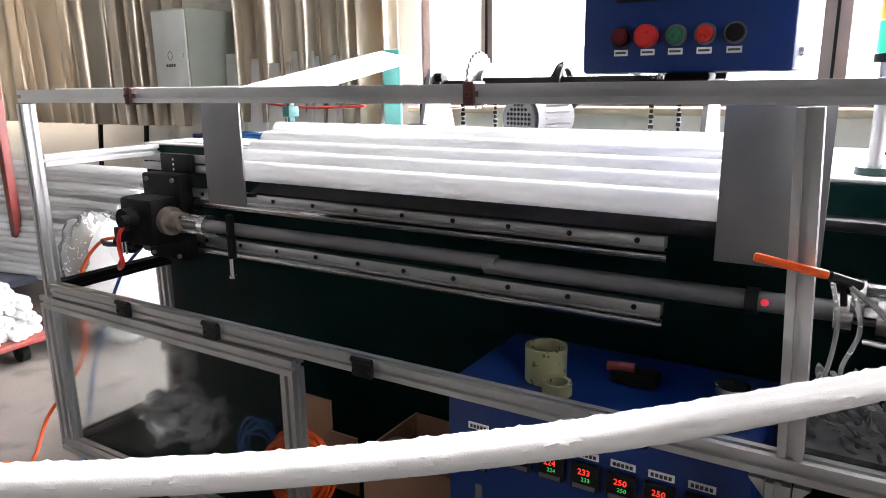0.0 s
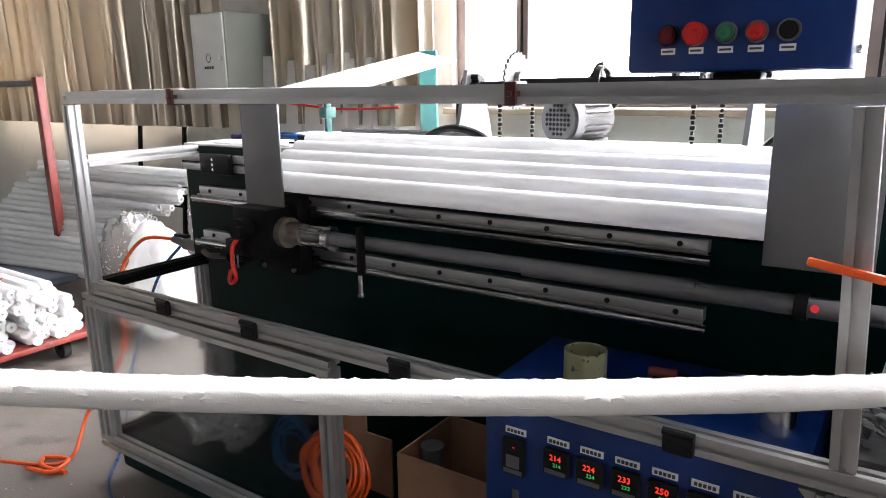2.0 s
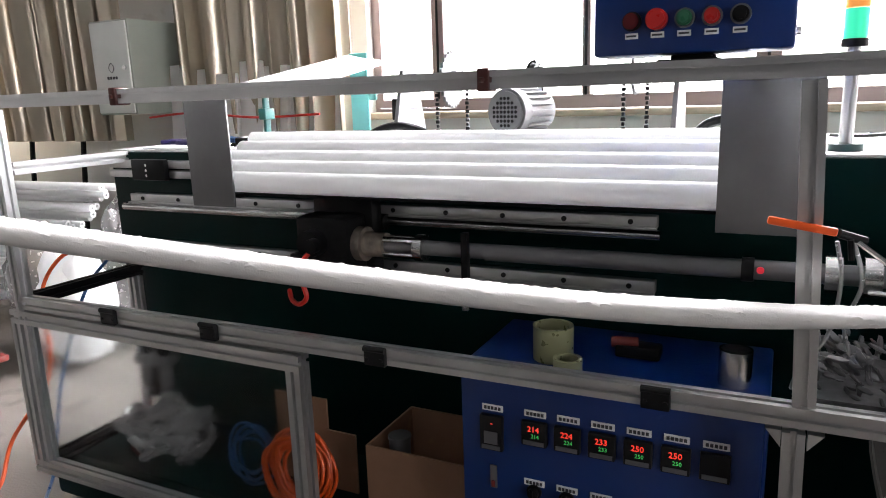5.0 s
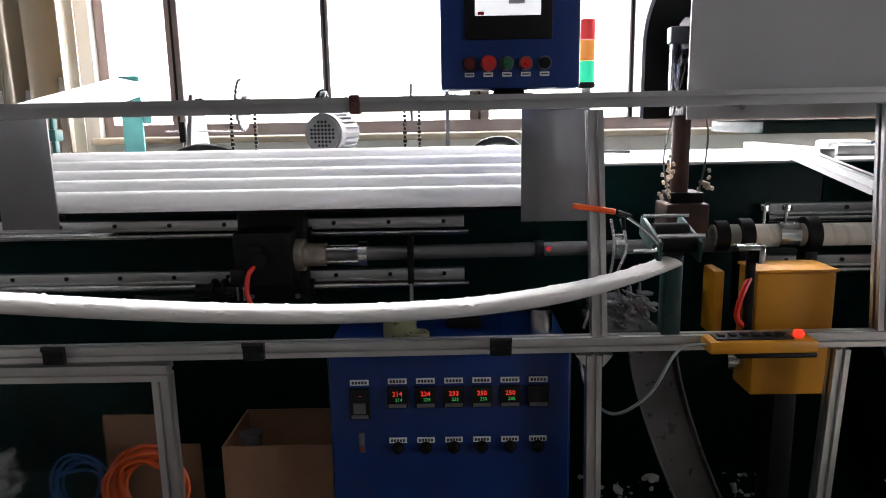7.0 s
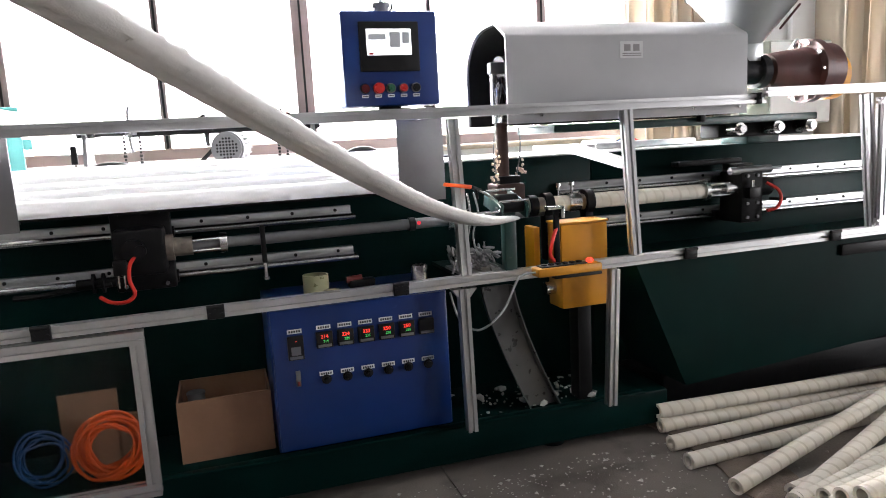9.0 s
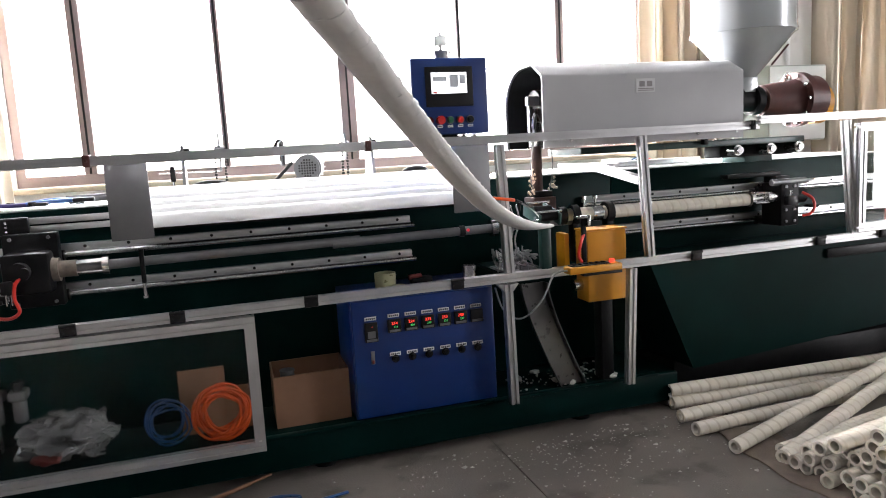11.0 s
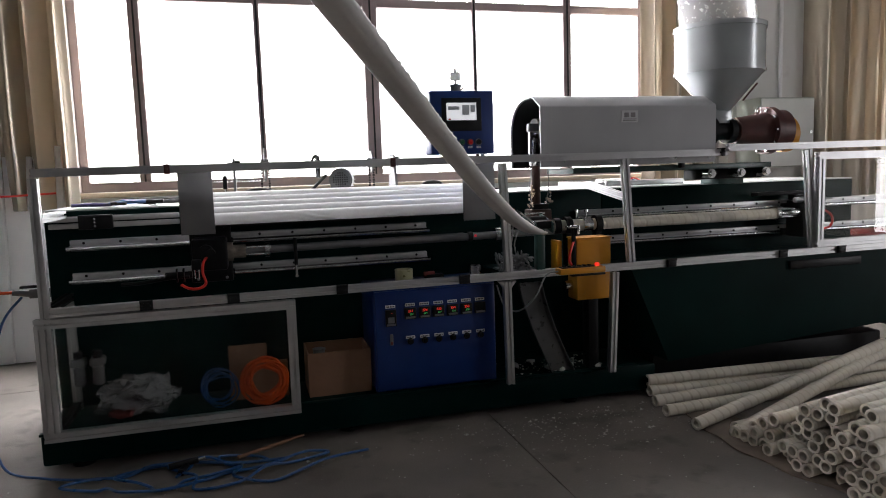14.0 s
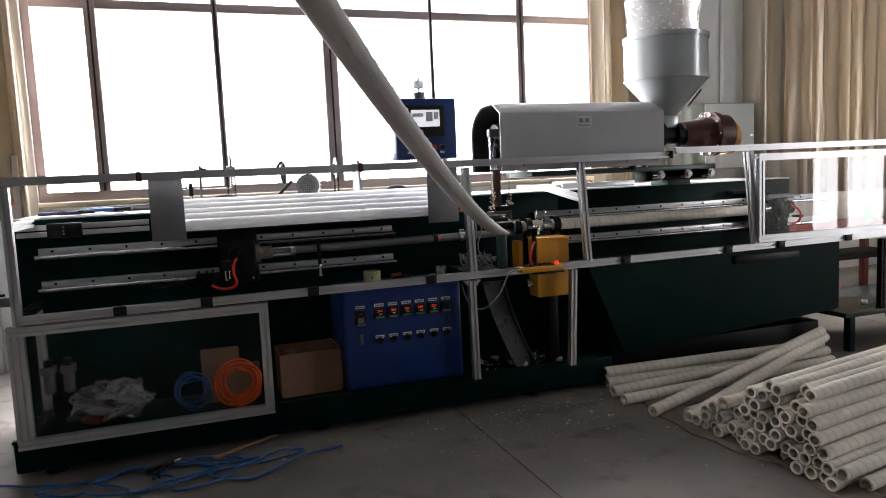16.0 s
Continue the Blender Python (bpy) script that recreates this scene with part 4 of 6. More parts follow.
ZT = 0.506
controller(0.081, ZT - 0.002, "  - ", True)
for k in range(6):
    controller(0.162 + 0.06 * k, ZT, DIG[k])
for k in range(6):
    x = 0.160 + 0.0605 * k
    lab = part("name_label", box(B(), (x - 0.019, CY - 0.002, 0.373), (x + 0.019, CY, 0.385)), LABEL, cab, smooth=False)
    bars(x - 0.016, x + 0.016, 0.379, lab, CY - 0.002)
    kn = part("knob", cyl(cyl(B(), (x, CY, 0.362), (x, CY - 0.004, 0.362), 0.014, 18), (x, CY - 0.004, 0.362), (x, CY - 0.016, 0.362), 0.010, 18, bevel=0.002), BLACK, cab, "black rotary switch")
    part("pointer", box(B(), (x - 0.002, CY - 0.019, 0.354), (x + 0.002, CY - 0.0155, 0.372)), IRON, kn)
lk = part("lock_plate", box(B(), (0.075, CY - 0.004, 0.352), (0.088, CY, 0.398), 0.001), DULL, cab, "small steel door lock")
part("lock_handle", box(B(), (0.078, CY - 0.007, 0.355), (0.085, CY - 0.004, 0.368), 0.001), REDPOST, lk)

tape = solid("tape_roll", ring(B(), (0.164, 1.662, 0.584), (0.164, 1.662, 0.648), 0.0375, 0.031, 28), TAPE, "yellowish translucent tape roll standing on the cabinet", "tape roll")
solid("tape_roll", ring(B(), (0.205, 1.615, 0.584), (0.205, 1.615, 0.606), 0.026, 0.019, 24), TAPE, "small translucent tape roll on the cabinet", "tape roll")
solid("steel_cup", ring(cyl(B(), (0.478, 1.657, 0.584), (0.478, 1.657, 0.588), 0.026, 24), (0.478, 1.657, 0.588), (0.478, 1.657, 0.645), 0.0265, 0.023, 24), STEEL, "bright cylindrical steel cup on the cabinet", "cup")
rt = thing("red_clamp", (0.3, 1.72, 0.586), "red handled clamp lying on the cabinet", "clamp")
part("jaw", box(B(), (0.27, 1.7, 0.586), (0.35, 1.74, 0.61), 0.004), IRON, rt)
part("handle", cyl(B(), (0.262, 1.71, 0.612), (0.31, 1.715, 0.614), 0.010, 12), REDPOST, rt)

# things in the open bay
ct = thing("cardboard_box", (-0.13, 1.75, 0.148), "open worn cardboard box standing on the machine base", "box")
x0, x1, y0, y1, z0, z1 = -0.252, 0.006, 1.64, 1.85, 0.149, 0.33
part("front_side", box(B(), (x0, y0, z0), (x1, y0 + 0.005, z1)), CARD, ct)
part("back_side", box(B(), (x0, y1 - 0.005, z0), (x1, y1, z1)), CARD, ct)
part("left_side", box(B(), (x0, y0 + 0.005, z0), (x0 + 0.005, y1 - 0.005, z1)), CARD, ct)
part("right_side", box(B(), (x1 - 0.005, y0 + 0.005, z0), (x1, y1 - 0.005, z1)), CARD, ct)
part("bottom", box(B(), (x0 + 0.005, y0 + 0.005, z0), (x1 - 0.005, y1 - 0.005, z0 + 0.005)), CARD, ct)
solid("metal_tin", cyl(cyl(B(), (-0.2, 1.7, 0.155), (-0.2, 1.7, 0.33), 0.024, 20), (-0.2, 1.7, 0.33), (-0.2, 1.7, 0.336), 0.026, 20), DULL, "small steel canister standing in the cardboard box", "canister")


def coil(name, c, r, turns, wire, material, label, tilt, seed):
    rnd = random.Random(seed)
    pts = []
    m = Matrix.Translation(c) @ tilt
    for k in range(turns * 10):
        a = 2 * math.pi * k / 10
        rr = r * (0.92 + 0.2 * math.sin(k * 0.37 + seed) + 0.1 * math.sin(k * 0.93) + rnd.uniform(-0.06, 0.06))
        pts.append(m @ Vector((rr * math.cos(a), rr * math.sin(a), (k / (turns * 10) - 0.5) * wire * 9 + rnd.uniform(-1, 1) * wire * 1.5)))
    return solid(name, hose(B(), pts, wire, 3, 7), material, label, "hose")


coil("hose_coil", (-0.425, 1.625, 0.246), 0.078, 14, 0.0042, ORANGE, "coil of orange air hose leaning in the bay", pose(0, 0, 0, 80, 12, 0), 3)
coil("hose_coil", (-0.60, 1.66, 0.228), 0.066, 6, 0.0028, BLUEHOSE, "coil of thin blue air hose leaning in the bay", pose(0, 0, 0, 80, -8, 0), 4)
fl = thing("cardboard_piece", (-0.5, 1.75, 0.148), "torn folded cardboard standing in the bay", "cardboard")
part("sheet", box(B(), (-0.56, 1.72, 0.149), (-0.41, 1.726, 0.375), m=None), CARD, fl)
part("flap", box(B(), (-0.41, 1.715, 0.149), (-0.33, 1.721, 0.30)), CARD, fl)


def crumpled(c, s, seed, sub=4, rough=0.35):
    bm = B()
    bmesh.ops.create_icosphere(bm, subdivisions=sub, radius=1.0)
    off = Vector((seed * 3.7, seed * 1.3, 0))
    for v in bm.verts:
        n = noise.noise(v.co * 1.6 + off) * rough + abs(noise.noise(v.co * 4 + off)) * rough * 0.6 + noise.noise(v.co * 9 + off) * 0.06
        v.co = v.co * (1 + n)
        v.co = Vector((v.co.x * s[0], v.co.y * s[1], max(v.co.z * s[2], -s[2] * 0.8)))
        v.co += Vector(c)
    return bm


def film_bag(c, s, seed):
    """A bag of thin film with sharp creases and drawn-up corners."""
    bm = B()
    bmesh.ops.create_icosphere(bm, subdivisions=5, radius=1.0)
    off = Vector((seed * 2.3, seed * 5.1, seed))
    for v in bm.verts:
        p = v.co.copy()
        d = Vector((0, 0, 0))
        for f, a in ((1.3, 0.5), (2.9, 0.28), (6.5, 0.1)):
            for q in range(3):
                d[q] += a * (1 - 3 * abs(noise.noise(p * f + off * (q + 1))))
        v.co = p * 0.85 + d
        v.co = Vector((v.co.x * s[0], v.co.y * s[1], max(v.co.z * s[2], -s[2] * 0.6))) + Vector(c)
    return bm


part("foil_wrap", crumpled((0.777, 1.698, 1.135), (0.014, 0.012, 0.075), 8, 4, 0.5), STEEL, die, "crinkled foil round the heater leads")
solid("plastic_bag", film_bag((-0.93, 1.66, 0.2), (0.12, 0.07, 0.07), 2), CLEARBAG, "crumpled clear plastic bag on the machine base", "plastic bag")
solid("red_rag", crumpled((-0.96, 1.66, 0.17), (0.045, 0.035, 0.02), 6, 3), REDPOST, "small dull red wrapper under the plastic bag", "wrapper")
for x in (-1.135, -1.065):
    fr = thing("air_regulator", (x, 1.83, 0.24), "grey air filter regulator with bowl on the back panel", "air regulator", "air regulators")
    part("bowl", cyl(B(), (x, 1.835, 0.245), (x, 1.835, 0.325), 0.021, 18, bevel=0.006), DULL, fr)
    part("head", box(B(), (x - 0.026, 1.81, 0.325), (x + 0.026, 1.869, 0.355), 0.004), DULL, fr)
    part("knob", cyl(B(), (x, 1.835, 0.355), (x, 1.835, 0.385), 0.016, 14), BLACK, fr)

# operator panel
PX0, PX1, PY, PZ0, PZ1 = 0.266, 0.532, 1.524, 1.116, 1.367
pan = thing("operator_panel", (0.4, 1.58, PZ0), "blue operator panel with touch screen and push buttons", "control panel")
part("housing", box(B(), (PX0, PY, PZ0), (PX1, 1.62, PZ1), 0.006), BLUE, pan)
part("mount", box(box(B(), (0.37, 1.56, 1.10), (0.43, 1.6, PZ0), 0.003), (0.36, YG - 0.01, 1.102), (0.44, 1.6, 1.108)), IRON, pan)
bz = part("screen_bezel", box(B(), (0.312, PY - 0.006, 1.207), (0.478, PY, 1.338), 0.003), BLACK, pan, "black screen bezel")
sc = part("screen", box(B(), (0.332, PY - 0.0085, 1.25), (0.455, PY - 0.006, 1.318)), SCREEN, bz, "lit white touch screen", smooth=False)
for a, b, c, d in ((0.395, 0.425, 1.27, 1.31), (0.43, 0.45, 1.28, 1.31), (0.337, 0.385, 1.29, 1.305)):
    part("screen_field", box(B(), (a, PY - 0.0092, c), (b, PY - 0.0086, d)), SCREENB, bz, smooth=False)
part("screen_field", box(B(), (0.337, PY - 0.0092, 1.251), (0.349, PY - 0.0086, 1.257)), RED_BTN, bz, smooth=False)
for k, (m, r, d) in enumerate(((DRED, 0.011, 0.014), (RED_BTN, 0.0145, 0.022), (GRN_BTN, 0.0105, 0.012), (RED_BTN, 0.0105, 0.012), (BLACK, 0.0105, 0.012))):
    x, z = 0.321 + 0.0357 * k, 1.163
    bt = part("push_button", cyl(B(), (x, PY, z), (x, PY - d, z), r, 22, bevel=0.003), m, pan)
    part("button_ring", ring(B(), (x, PY - 0.004, z), (x, PY, z), 0.0135, 0.011, 22), DULL if k > 1 else BLACK, bt)
    lb = part("button_label", box(B(), (x - 0.009, PY - 0.002, 1.139), (x + 0.009, PY, 1.147)), LABEL, pan, smooth=False)
    part("letter_bar", box(B(), (x - 0.007, PY - 0.003, 1.1417), (x + 0.007, PY - 0.0021, 1.1443)), INK, lb, smooth=False)
part("beacon_base", cyl(cyl(B(), (0.397, 1.6, PZ1), (0.397, 1.6, PZ1 + 0.022), 0.022, 18), (0.397, 1.6, PZ1 + 0.022), (0.397, 1.6, PZ1 + 0.032), 0.025, 18), DULL, pan)
part("beacon", cyl(B(), (0.397, 1.6, PZ1 + 0.032), (0.397, 1.6, PZ1 + 0.096), 0.0215, 24, bevel=0.016), SMOKEGREY, pan, "smoked grey domed beacon")
part("beacon_wire", hose(B(), [(0.415, 1.6, PZ1 + 0.005), (0.428, 1.6, PZ1 + 0.02), (0.43, 1.6, PZ1 + 0.034)], 0.003), IRON, pan)
part("side_screw", cyl(B(), (PX1, 1.57, 1.14), (PX1 + 0.006, 1.57, 1.14), 0.006, 8), STEEL, pan)

st = thing("signal_tower", (0.628, 1.95, 0.947), "red amber green signal tower on a pole, green lit", "signal lamp")
part("pole", cyl(B(), (0.628, 1.95, 0.947), (0.628, 1.95, 1.13), 0.012, 14), ALU, st)
part("foot", cyl(B(), (0.628, 1.95, 0.947), (0.628, 1.95, 0.96), 0.03, 18), MID_GREEN, st)
part("green_lamp", cyl(B(), (0.628, 1.95, 1.145), (0.628, 1.95, 1.195), 0.02, 18), GRNGLOW, st, "lit green lamp")
part("amber_lamp", cyl(B(), (0.628, 1.95, 1.197), (0.628, 1.95, 1.245), 0.02, 18), AMBER, st, "amber lamp")
part("red_lamp", cyl(B(), (0.628, 1.95, 1.247), (0.628, 1.95, 1.295), 0.02, 18), REDLENS, st, "red lamp")
part("lamp_base", cyl(B(), (0.628, 1.95, 1.13), (0.628, 1.95, 1.144), 0.022, 18), BLACK, st)

# ---- drive frame behind the bed ----
df = thing("drive_shaft", (-0.15, 2.36, 0.947), "black chain drive shaft on two bearing brackets", "drive shaft")
part("shaft", box(B(), (-0.36, 2.342, 1.086), (0.3, 2.378, 1.118), 0.002), IRON, df)
part("thin_shaft", cyl(B(), (-0.53, 2.36, 1.102), (-0.355, 2.36, 1.102), 0.011, 14), IRON, df)
for x in (-0.5, 0.28):
    bm = B()
    q = [(2.26, 0.947), (2.46, 0.947), (2.40, 1.145), (2.32, 1.145)]
    a = [bm.verts.new((x - 0.006, y, z)) for y, z in q]
    b = [bm.verts.new((x + 0.006, y, z)) for y, z in q]
    bm.faces.new(a), bm.faces.new(b[::-1])
    for k in range(4):
        bm.faces.new((a[k], a[(k + 1) % 4], b[(k + 1) % 4], b[k]))
    part("bracket", bm, DULL, df)
    part("bearing", cyl(cyl(cyl(B(), (x - 0.03, 2.36, 1.108), (x + 0.03, 2.36, 1.108), 0.02, 18), (x + 0.006, 2.345, 1.125), (x + 0.03, 2.345, 1.125), 0.009, 8), (x + 0.006, 2.335, 1.1), (x + 0.03, 2.335, 1.1), 0.009, 8), IRON, df)


def sprocket(x, z, r, teeth=26):
    bm = B()
    pr = []
    for k in range(teeth * 2):
        a = math.pi * k / teeth
        rr = r * 1.04 if k % 2 else r * 0.92
        pr.append((rr * math.cos(a), rr * math.sin(a)))
    a = [bm.verts.new((x - 0.004, 2.36 + u, z + v)) for u, v in pr]
    b = [bm.verts.new((x + 0.004, 2.36 + u, z + v)) for u, v in pr]
    bm.faces.new(a), bm.faces.new(b[::-1])
    for k in range(len(pr)):
        bm.faces.new((a[k], a[(k + 1) % len(pr)], b[(k + 1) % len(pr)], b[k]))
    cyl(bm, (x - 0.02, 2.36, z), (x + 0.02, 2.36, z), r * 0.35, 18)
    return bm


for x, r in ((-0.355, 0.078), (0.17, 0.055)):
    part("sprocket", sprocket(x, 1.112, r), DULL, df, "toothed chain wheel", smooth=False)
for x, y in ((-0.375, 2.30), (-0.335, 2.42), (0.15, 2.31), (0.19, 2.42)):
    bm = B()
    for k in range(13):
        z = 0.952 + 0.0125 * k
        box(bm, (x - (0.006 if k % 2 else 0.004), y - 0.004, z), (x + (0.006 if k % 2 else 0.004), y + 0.004, z + 0.010), 0.002)
    part("chain", bm, IRON, df, "hanging roller chain")

# spoked pulley with its side brace
wh = part("pulley", ring(B(), (-0.108, 2.36, 1.095), (-0.092, 2.36, 1.095), 0.055, 0.044, 28), IRON, df, "spoked black pulley")
bm = B()
for k in range(3):
    box(bm, (-0.004, -0.006, 0.008), (0.004, 0.006, 0.046), m=Matrix.Translation((-0.1, 2.36, 1.095)) @ Matrix.Rotation(2 * math.pi * k / 3 + 0.5, 4, "X"))
part("spokes", cyl(bm, (-0.112, 2.36, 1.095), (-0.088, 2.36, 1.095), 0.012, 16), IRON, wh)
part("brace", hose(B(), [(-0.1, 2.36, 1.15), (-0.115, 2.36, 1.145), (-0.13, 2.36, 1.12), (-0.15, 2.36, 1.1)], 0.007, 4, 8), IRON, df)
part("strut", box(B(), (-0.007, -0.007, 0), (0.007, 0.007, 0.15), 0.002, m=turned((-0.166, 2.36, 0.949), (-0.058, 2.36, 1.055))), IRON, df)

mo = thing("electric_motor", (0.0, 2.0, 0.947), "grey finned electric motor with a perforated end cover", "motor")
mm = turned((-0.034, 1.995, 1.028), (-0.004, 2.105, 1.028))
part("casing", cyl(B(), mm @ Vector((0, 0, 0.01)), mm @ Vector((0, 0, 0.11)), 0.045, 28), DULL, mo)
for k in range(20):
    a = 2 * math.pi * k / 20
    part("fin", box(B(), (-0.002, 0.044, 0.0), (0.002, 0.053, 0.095), m=mm @ Matrix.Rotation(a, 4, "Z")), DULL, mo)
ec = part("end_cover", cyl(B(), mm @ Vector((0, 0, -0.03)), mm @ Vector((0, 0, 0.012)), 0.052, 28, bevel=0.006), DULL, mo)
bm = B()
for i in range(-3, 4):
    for j in range(-3, 4):
        if i * i + j * j < 11:
            cyl(bm, mm @ Vector((0.010 * i, 0.010 * j, -0.0315)), mm @ Vector((0.010 * i, 0.010 * j, -0.0295)), 0.0039, 6)
part("vent_grille", bm, BLACK, ec)
part("foot", box(B(), (-0.055, 2.01, 0.947), (0.025, 2.09, 0.985), 0.003), IRON, mo)
part("cable", hose(B(), [(-0.02, 2.06, 1.01), (-0.07, 2.08, 0.99), (-0.11, 2.1, 0.955)], 0.007), BLACK, mo)
solid("black_hose", hose(B(), [(-0.51, 2.1, 0.955), (-0.45, 2.1, 0.985), (-0.39, 2.1, 0.994), (-0.325, 2.1, 0.98), (-0.285, 2.1, 0.955)], 0.0105), BLACK, "arched black corrugated hose on the bed", "hose")
solid("black_hose", hose(B(), [(0.34, 2.1, 0.955), (0.375, 2.1, 0.99), (0.42, 2.1, 1.0), (0.46, 2.1, 0.99), (0.49, 2.1, 0.955)], 0.011), BLACK, "short arched black hose on the bed", "hose")
sw = thing("cross_slide", (1.35, 1.95, 0.947), "bright aluminium cross rails lying on the bed", "rails")
part("rail", box(B(), (1.2, 1.9, 0.948), (1.24, 2.35, 0.972), 0.003), ALU, sw)
part("rail", box(B(), (1.3, 2.0, 0.948), (1.75, 2.03, 0.975), 0.003), ALU, sw)
part("valve_block", box(B(), (1.3, 2.05, 0.948), (1.42, 2.12, 0.985), 0.008), WHITE, sw)
for k in range(5):
    part("wire", hose(B(), [(1.42, 2.06 + 0.01 * k, 0.96), (1.48, 2.04 + 0.015 * k, 0.985), (1.55, 2.05 + 0.01 * k, 0.96), (1.62, 2.03, 0.955)], 0.003, 6, 6), (REDHOSE, BLACK, WHITE, BLUEHOSE, BLACK)[k], sw)
cb = thing("cable_lead", (0.72, 2.3, 0.947), "thin black lead lying on the bed", "cable")
part("lead", hose(B(), [(0.62, 2.3, 0.952), (0.68, 2.26, 0.953), (0.75, 2.31, 0.953), (0.83, 2.28, 0.952), (0.7, 2.33, 0.953)], 0.004), BLACK, cb)

solid("steel_bar", box(box(B(), (-0.93, 2.25, 0.9475), (-0.44, 2.29, 0.966), 0.003), (-0.93, 2.25, 0.966), (-0.44, 2.26, 0.975), 0.002), DULL, "grey steel angle bar lying along the bed", "steel bar")
bl = thing("sensor_stand", (-0.546, 2.36, 0.947), "small black sensor block on a thin steel pin", "sensor")
part("block", box(B(), (-0.556, 2.35, 1.0), (-0.536, 2.37, 1.064), 0.003), IRON, bl)
part("pin", cyl(B(), (-0.546, 2.36, 0.947), (-0.546, 2.36, 1.0), 0.004, 8), STEEL, bl)
part("wire_rod", cyl(B(), (-0.60, 2.36, 1.035), (-0.36, 2.36, 1.033), 0.0025, 8), STEEL, bl)
for tx, ty, turn in ((-1.06, 2.03, 12), (-0.98, 1.97, -20)):
    tl = thing("hand_tool", (tx, ty, 0.951), "dark hand tool with purple grips lying on the paper", "hand tool", "tools on the bed")
    m = pose(tx, ty, 0.959, 0, 0, turn)
    part("grip", hose(B(), [m @ Vector(p) for p in ((-0.09, 0.018, 0), (-0.05, 0.014, 0), (-0.01, 0.004, 0))], 0.007), INDIGO, tl)
    part("grip", hose(B(), [m @ Vector(p) for p in ((-0.09, -0.02, 0), (-0.05, -0.014, 0), (-0.01, -0.004, 0))], 0.007), INDIGO, tl)
    part("jaw", box(cyl(B(), m @ Vector((0, 0, -0.006)), m @ Vector((0, 0, 0.009)), 0.013, 14), (0, -0.009, -0.006), (0.055, 0.009, 0.006), 0.004, m), IRON, tl)
for tx, ty in ((-0.87, 1.99), (-0.84, 1.94)):
    solid("screw", cyl(cyl(B(), (tx, ty, 0.9555), (tx + 0.02, ty + 0.004, 0.9555), 0.003, 8), (tx + 0.02, ty + 0.004, 0.9555), (tx + 0.024, ty + 0.005, 0.9555), 0.005, 10), IRON, "small dark screw lying on the bed", "screw", "screws on the bed")

# teal stand with the white feed trough behind the bed
ts = thing("feed_trough", (-0.85, 2.3, 0.947), "white feed trough on teal end stands behind the bed", "trough")
bm = B()
tq = [(-0.84, 1.90, 1.095), (-0.60, 1.98, 1.098), (-0.66, 2.52, 1.178), (-0.80, 2.5, 1.205)]
lo = [bm.verts.new(p) for p in tq]
hi = [bm.verts.new((x, y, z + 0.006)) for x, y, z in tq]
bm.faces.new(lo[::-1]), bm.faces.new(hi)
for k in range(4):
    bm.faces.new((lo[k], lo[(k + 1) % 4], hi[(k + 1) % 4], hi[k]))
part("tray", bm, WHITE, ts)
part("back_tray", box(B(), (-1.75, 1.93, 1.094), (-0.85, 1.99, 1.104), 0.002), WHITE, ts)
part("end_plate", box(box(B(), (-0.80, 2.5, 0.947), (-0.73, 2.512, 1.215), 0.01), (-0.73, 2.5, 1.06), (-0.70, 2.512, 1.1), 0.008), TEAL, ts, "teal painted end plate")
part("small_stand", box(box(B(), (-0.76, 2.0, 0.947), (-0.75, 2.02, 1.1), 0.002), (-0.768, 1.99, 1.02), (-0.742, 2.03, 1.05), 0.004), DTEAL, ts)

# ---- white rods waiting in the chute ----
RODS = []
DY, DZ = 0.0425, 0.019
for k in range(5):
    bm = ring(B(), (-0.63, 0, 0), (0.55, 0, 0), 0.0237, 0.012, 40)
    r = new("filter_rod", mesh_of("filter_rod", bm, ROD_WHITE)) if not RODS else new("filter_rod", RODS[0].data)
    tagged(r, "white plain filter rod lying in the chute", "filter rod", "rods in the chute")
    RODS.append(r)
ch = thing("rod_chute", (-0.05, 1.85, 0.80), "sloping steel chute plate under the white rods", "chute")
bm = B()
q = [(1.699, 0.865), (1.702, 0.860), (1.925, 0.973), (1.922, 0.978)]
a = [bm.verts.new((-0.6, y, z)) for y, z in q]
b = [bm.verts.new((0.5, y, z)) for y, z in q]
bm.faces.new(a), bm.faces.new(b[::-1])
for k in range(4):
    bm.faces.new((a[k], a[(k + 1) % 4], b[(k + 1) % 4], b[k]))
part("slope_plate", bm, IRON, ch)
for x in (-0.6, 0.47):
    part("end_stop", box(B(), (x, 1.683, 0.856), (x + 0.02, 1.70, 0.8645), 0.001), IRON, ch)
for x in (-0.4, 0.3):
    part("support", box(B(), (x, 1.80, 0.90), (x + 0.02, 1.82, 0.935), 0.001), IRON, ch)
    part("support", box(B(), (x, 1.80, 0.885), (x + 0.02, 1.87, 0.9), 0.001), IRON, ch)

# ---- moving carriages ----
cl = thing("left_carriage", (0, 1.74, 0.757), "black pneumatic carriage with a steel chuck and red hose", "carriage")
part("plate", box(B(), (-0.235, 1.775, 0.635), (-0.075, 1.818, 0.875), 0.006), IRON, cl)
part("cylinder_block", box(B(), (-0.225, 1.69, 0.69), (-0.09, 1.775, 0.82), 0.012), IRON, cl)
for z in (0.79, 0.66):
    part("bearing", cyl(B(), (-0.22, 1.828, z), (-0.07, 1.828, z), 0.019, 18), IRON, cl)
part("flange", cyl(B(), (-0.09, 1.74, 0.757), (-0.07, 1.74, 0.757), 0.038, 24), WORN, cl)
for bx, bz in ((-0.21, 0.86), (-0.1, 0.86), (-0.21, 0.65), (-0.1, 0.65)):
    part("bolt", cyl(B(), (bx, 1.776, bz), (bx, 1.768, bz), 0.006, 6), DULL, cl)
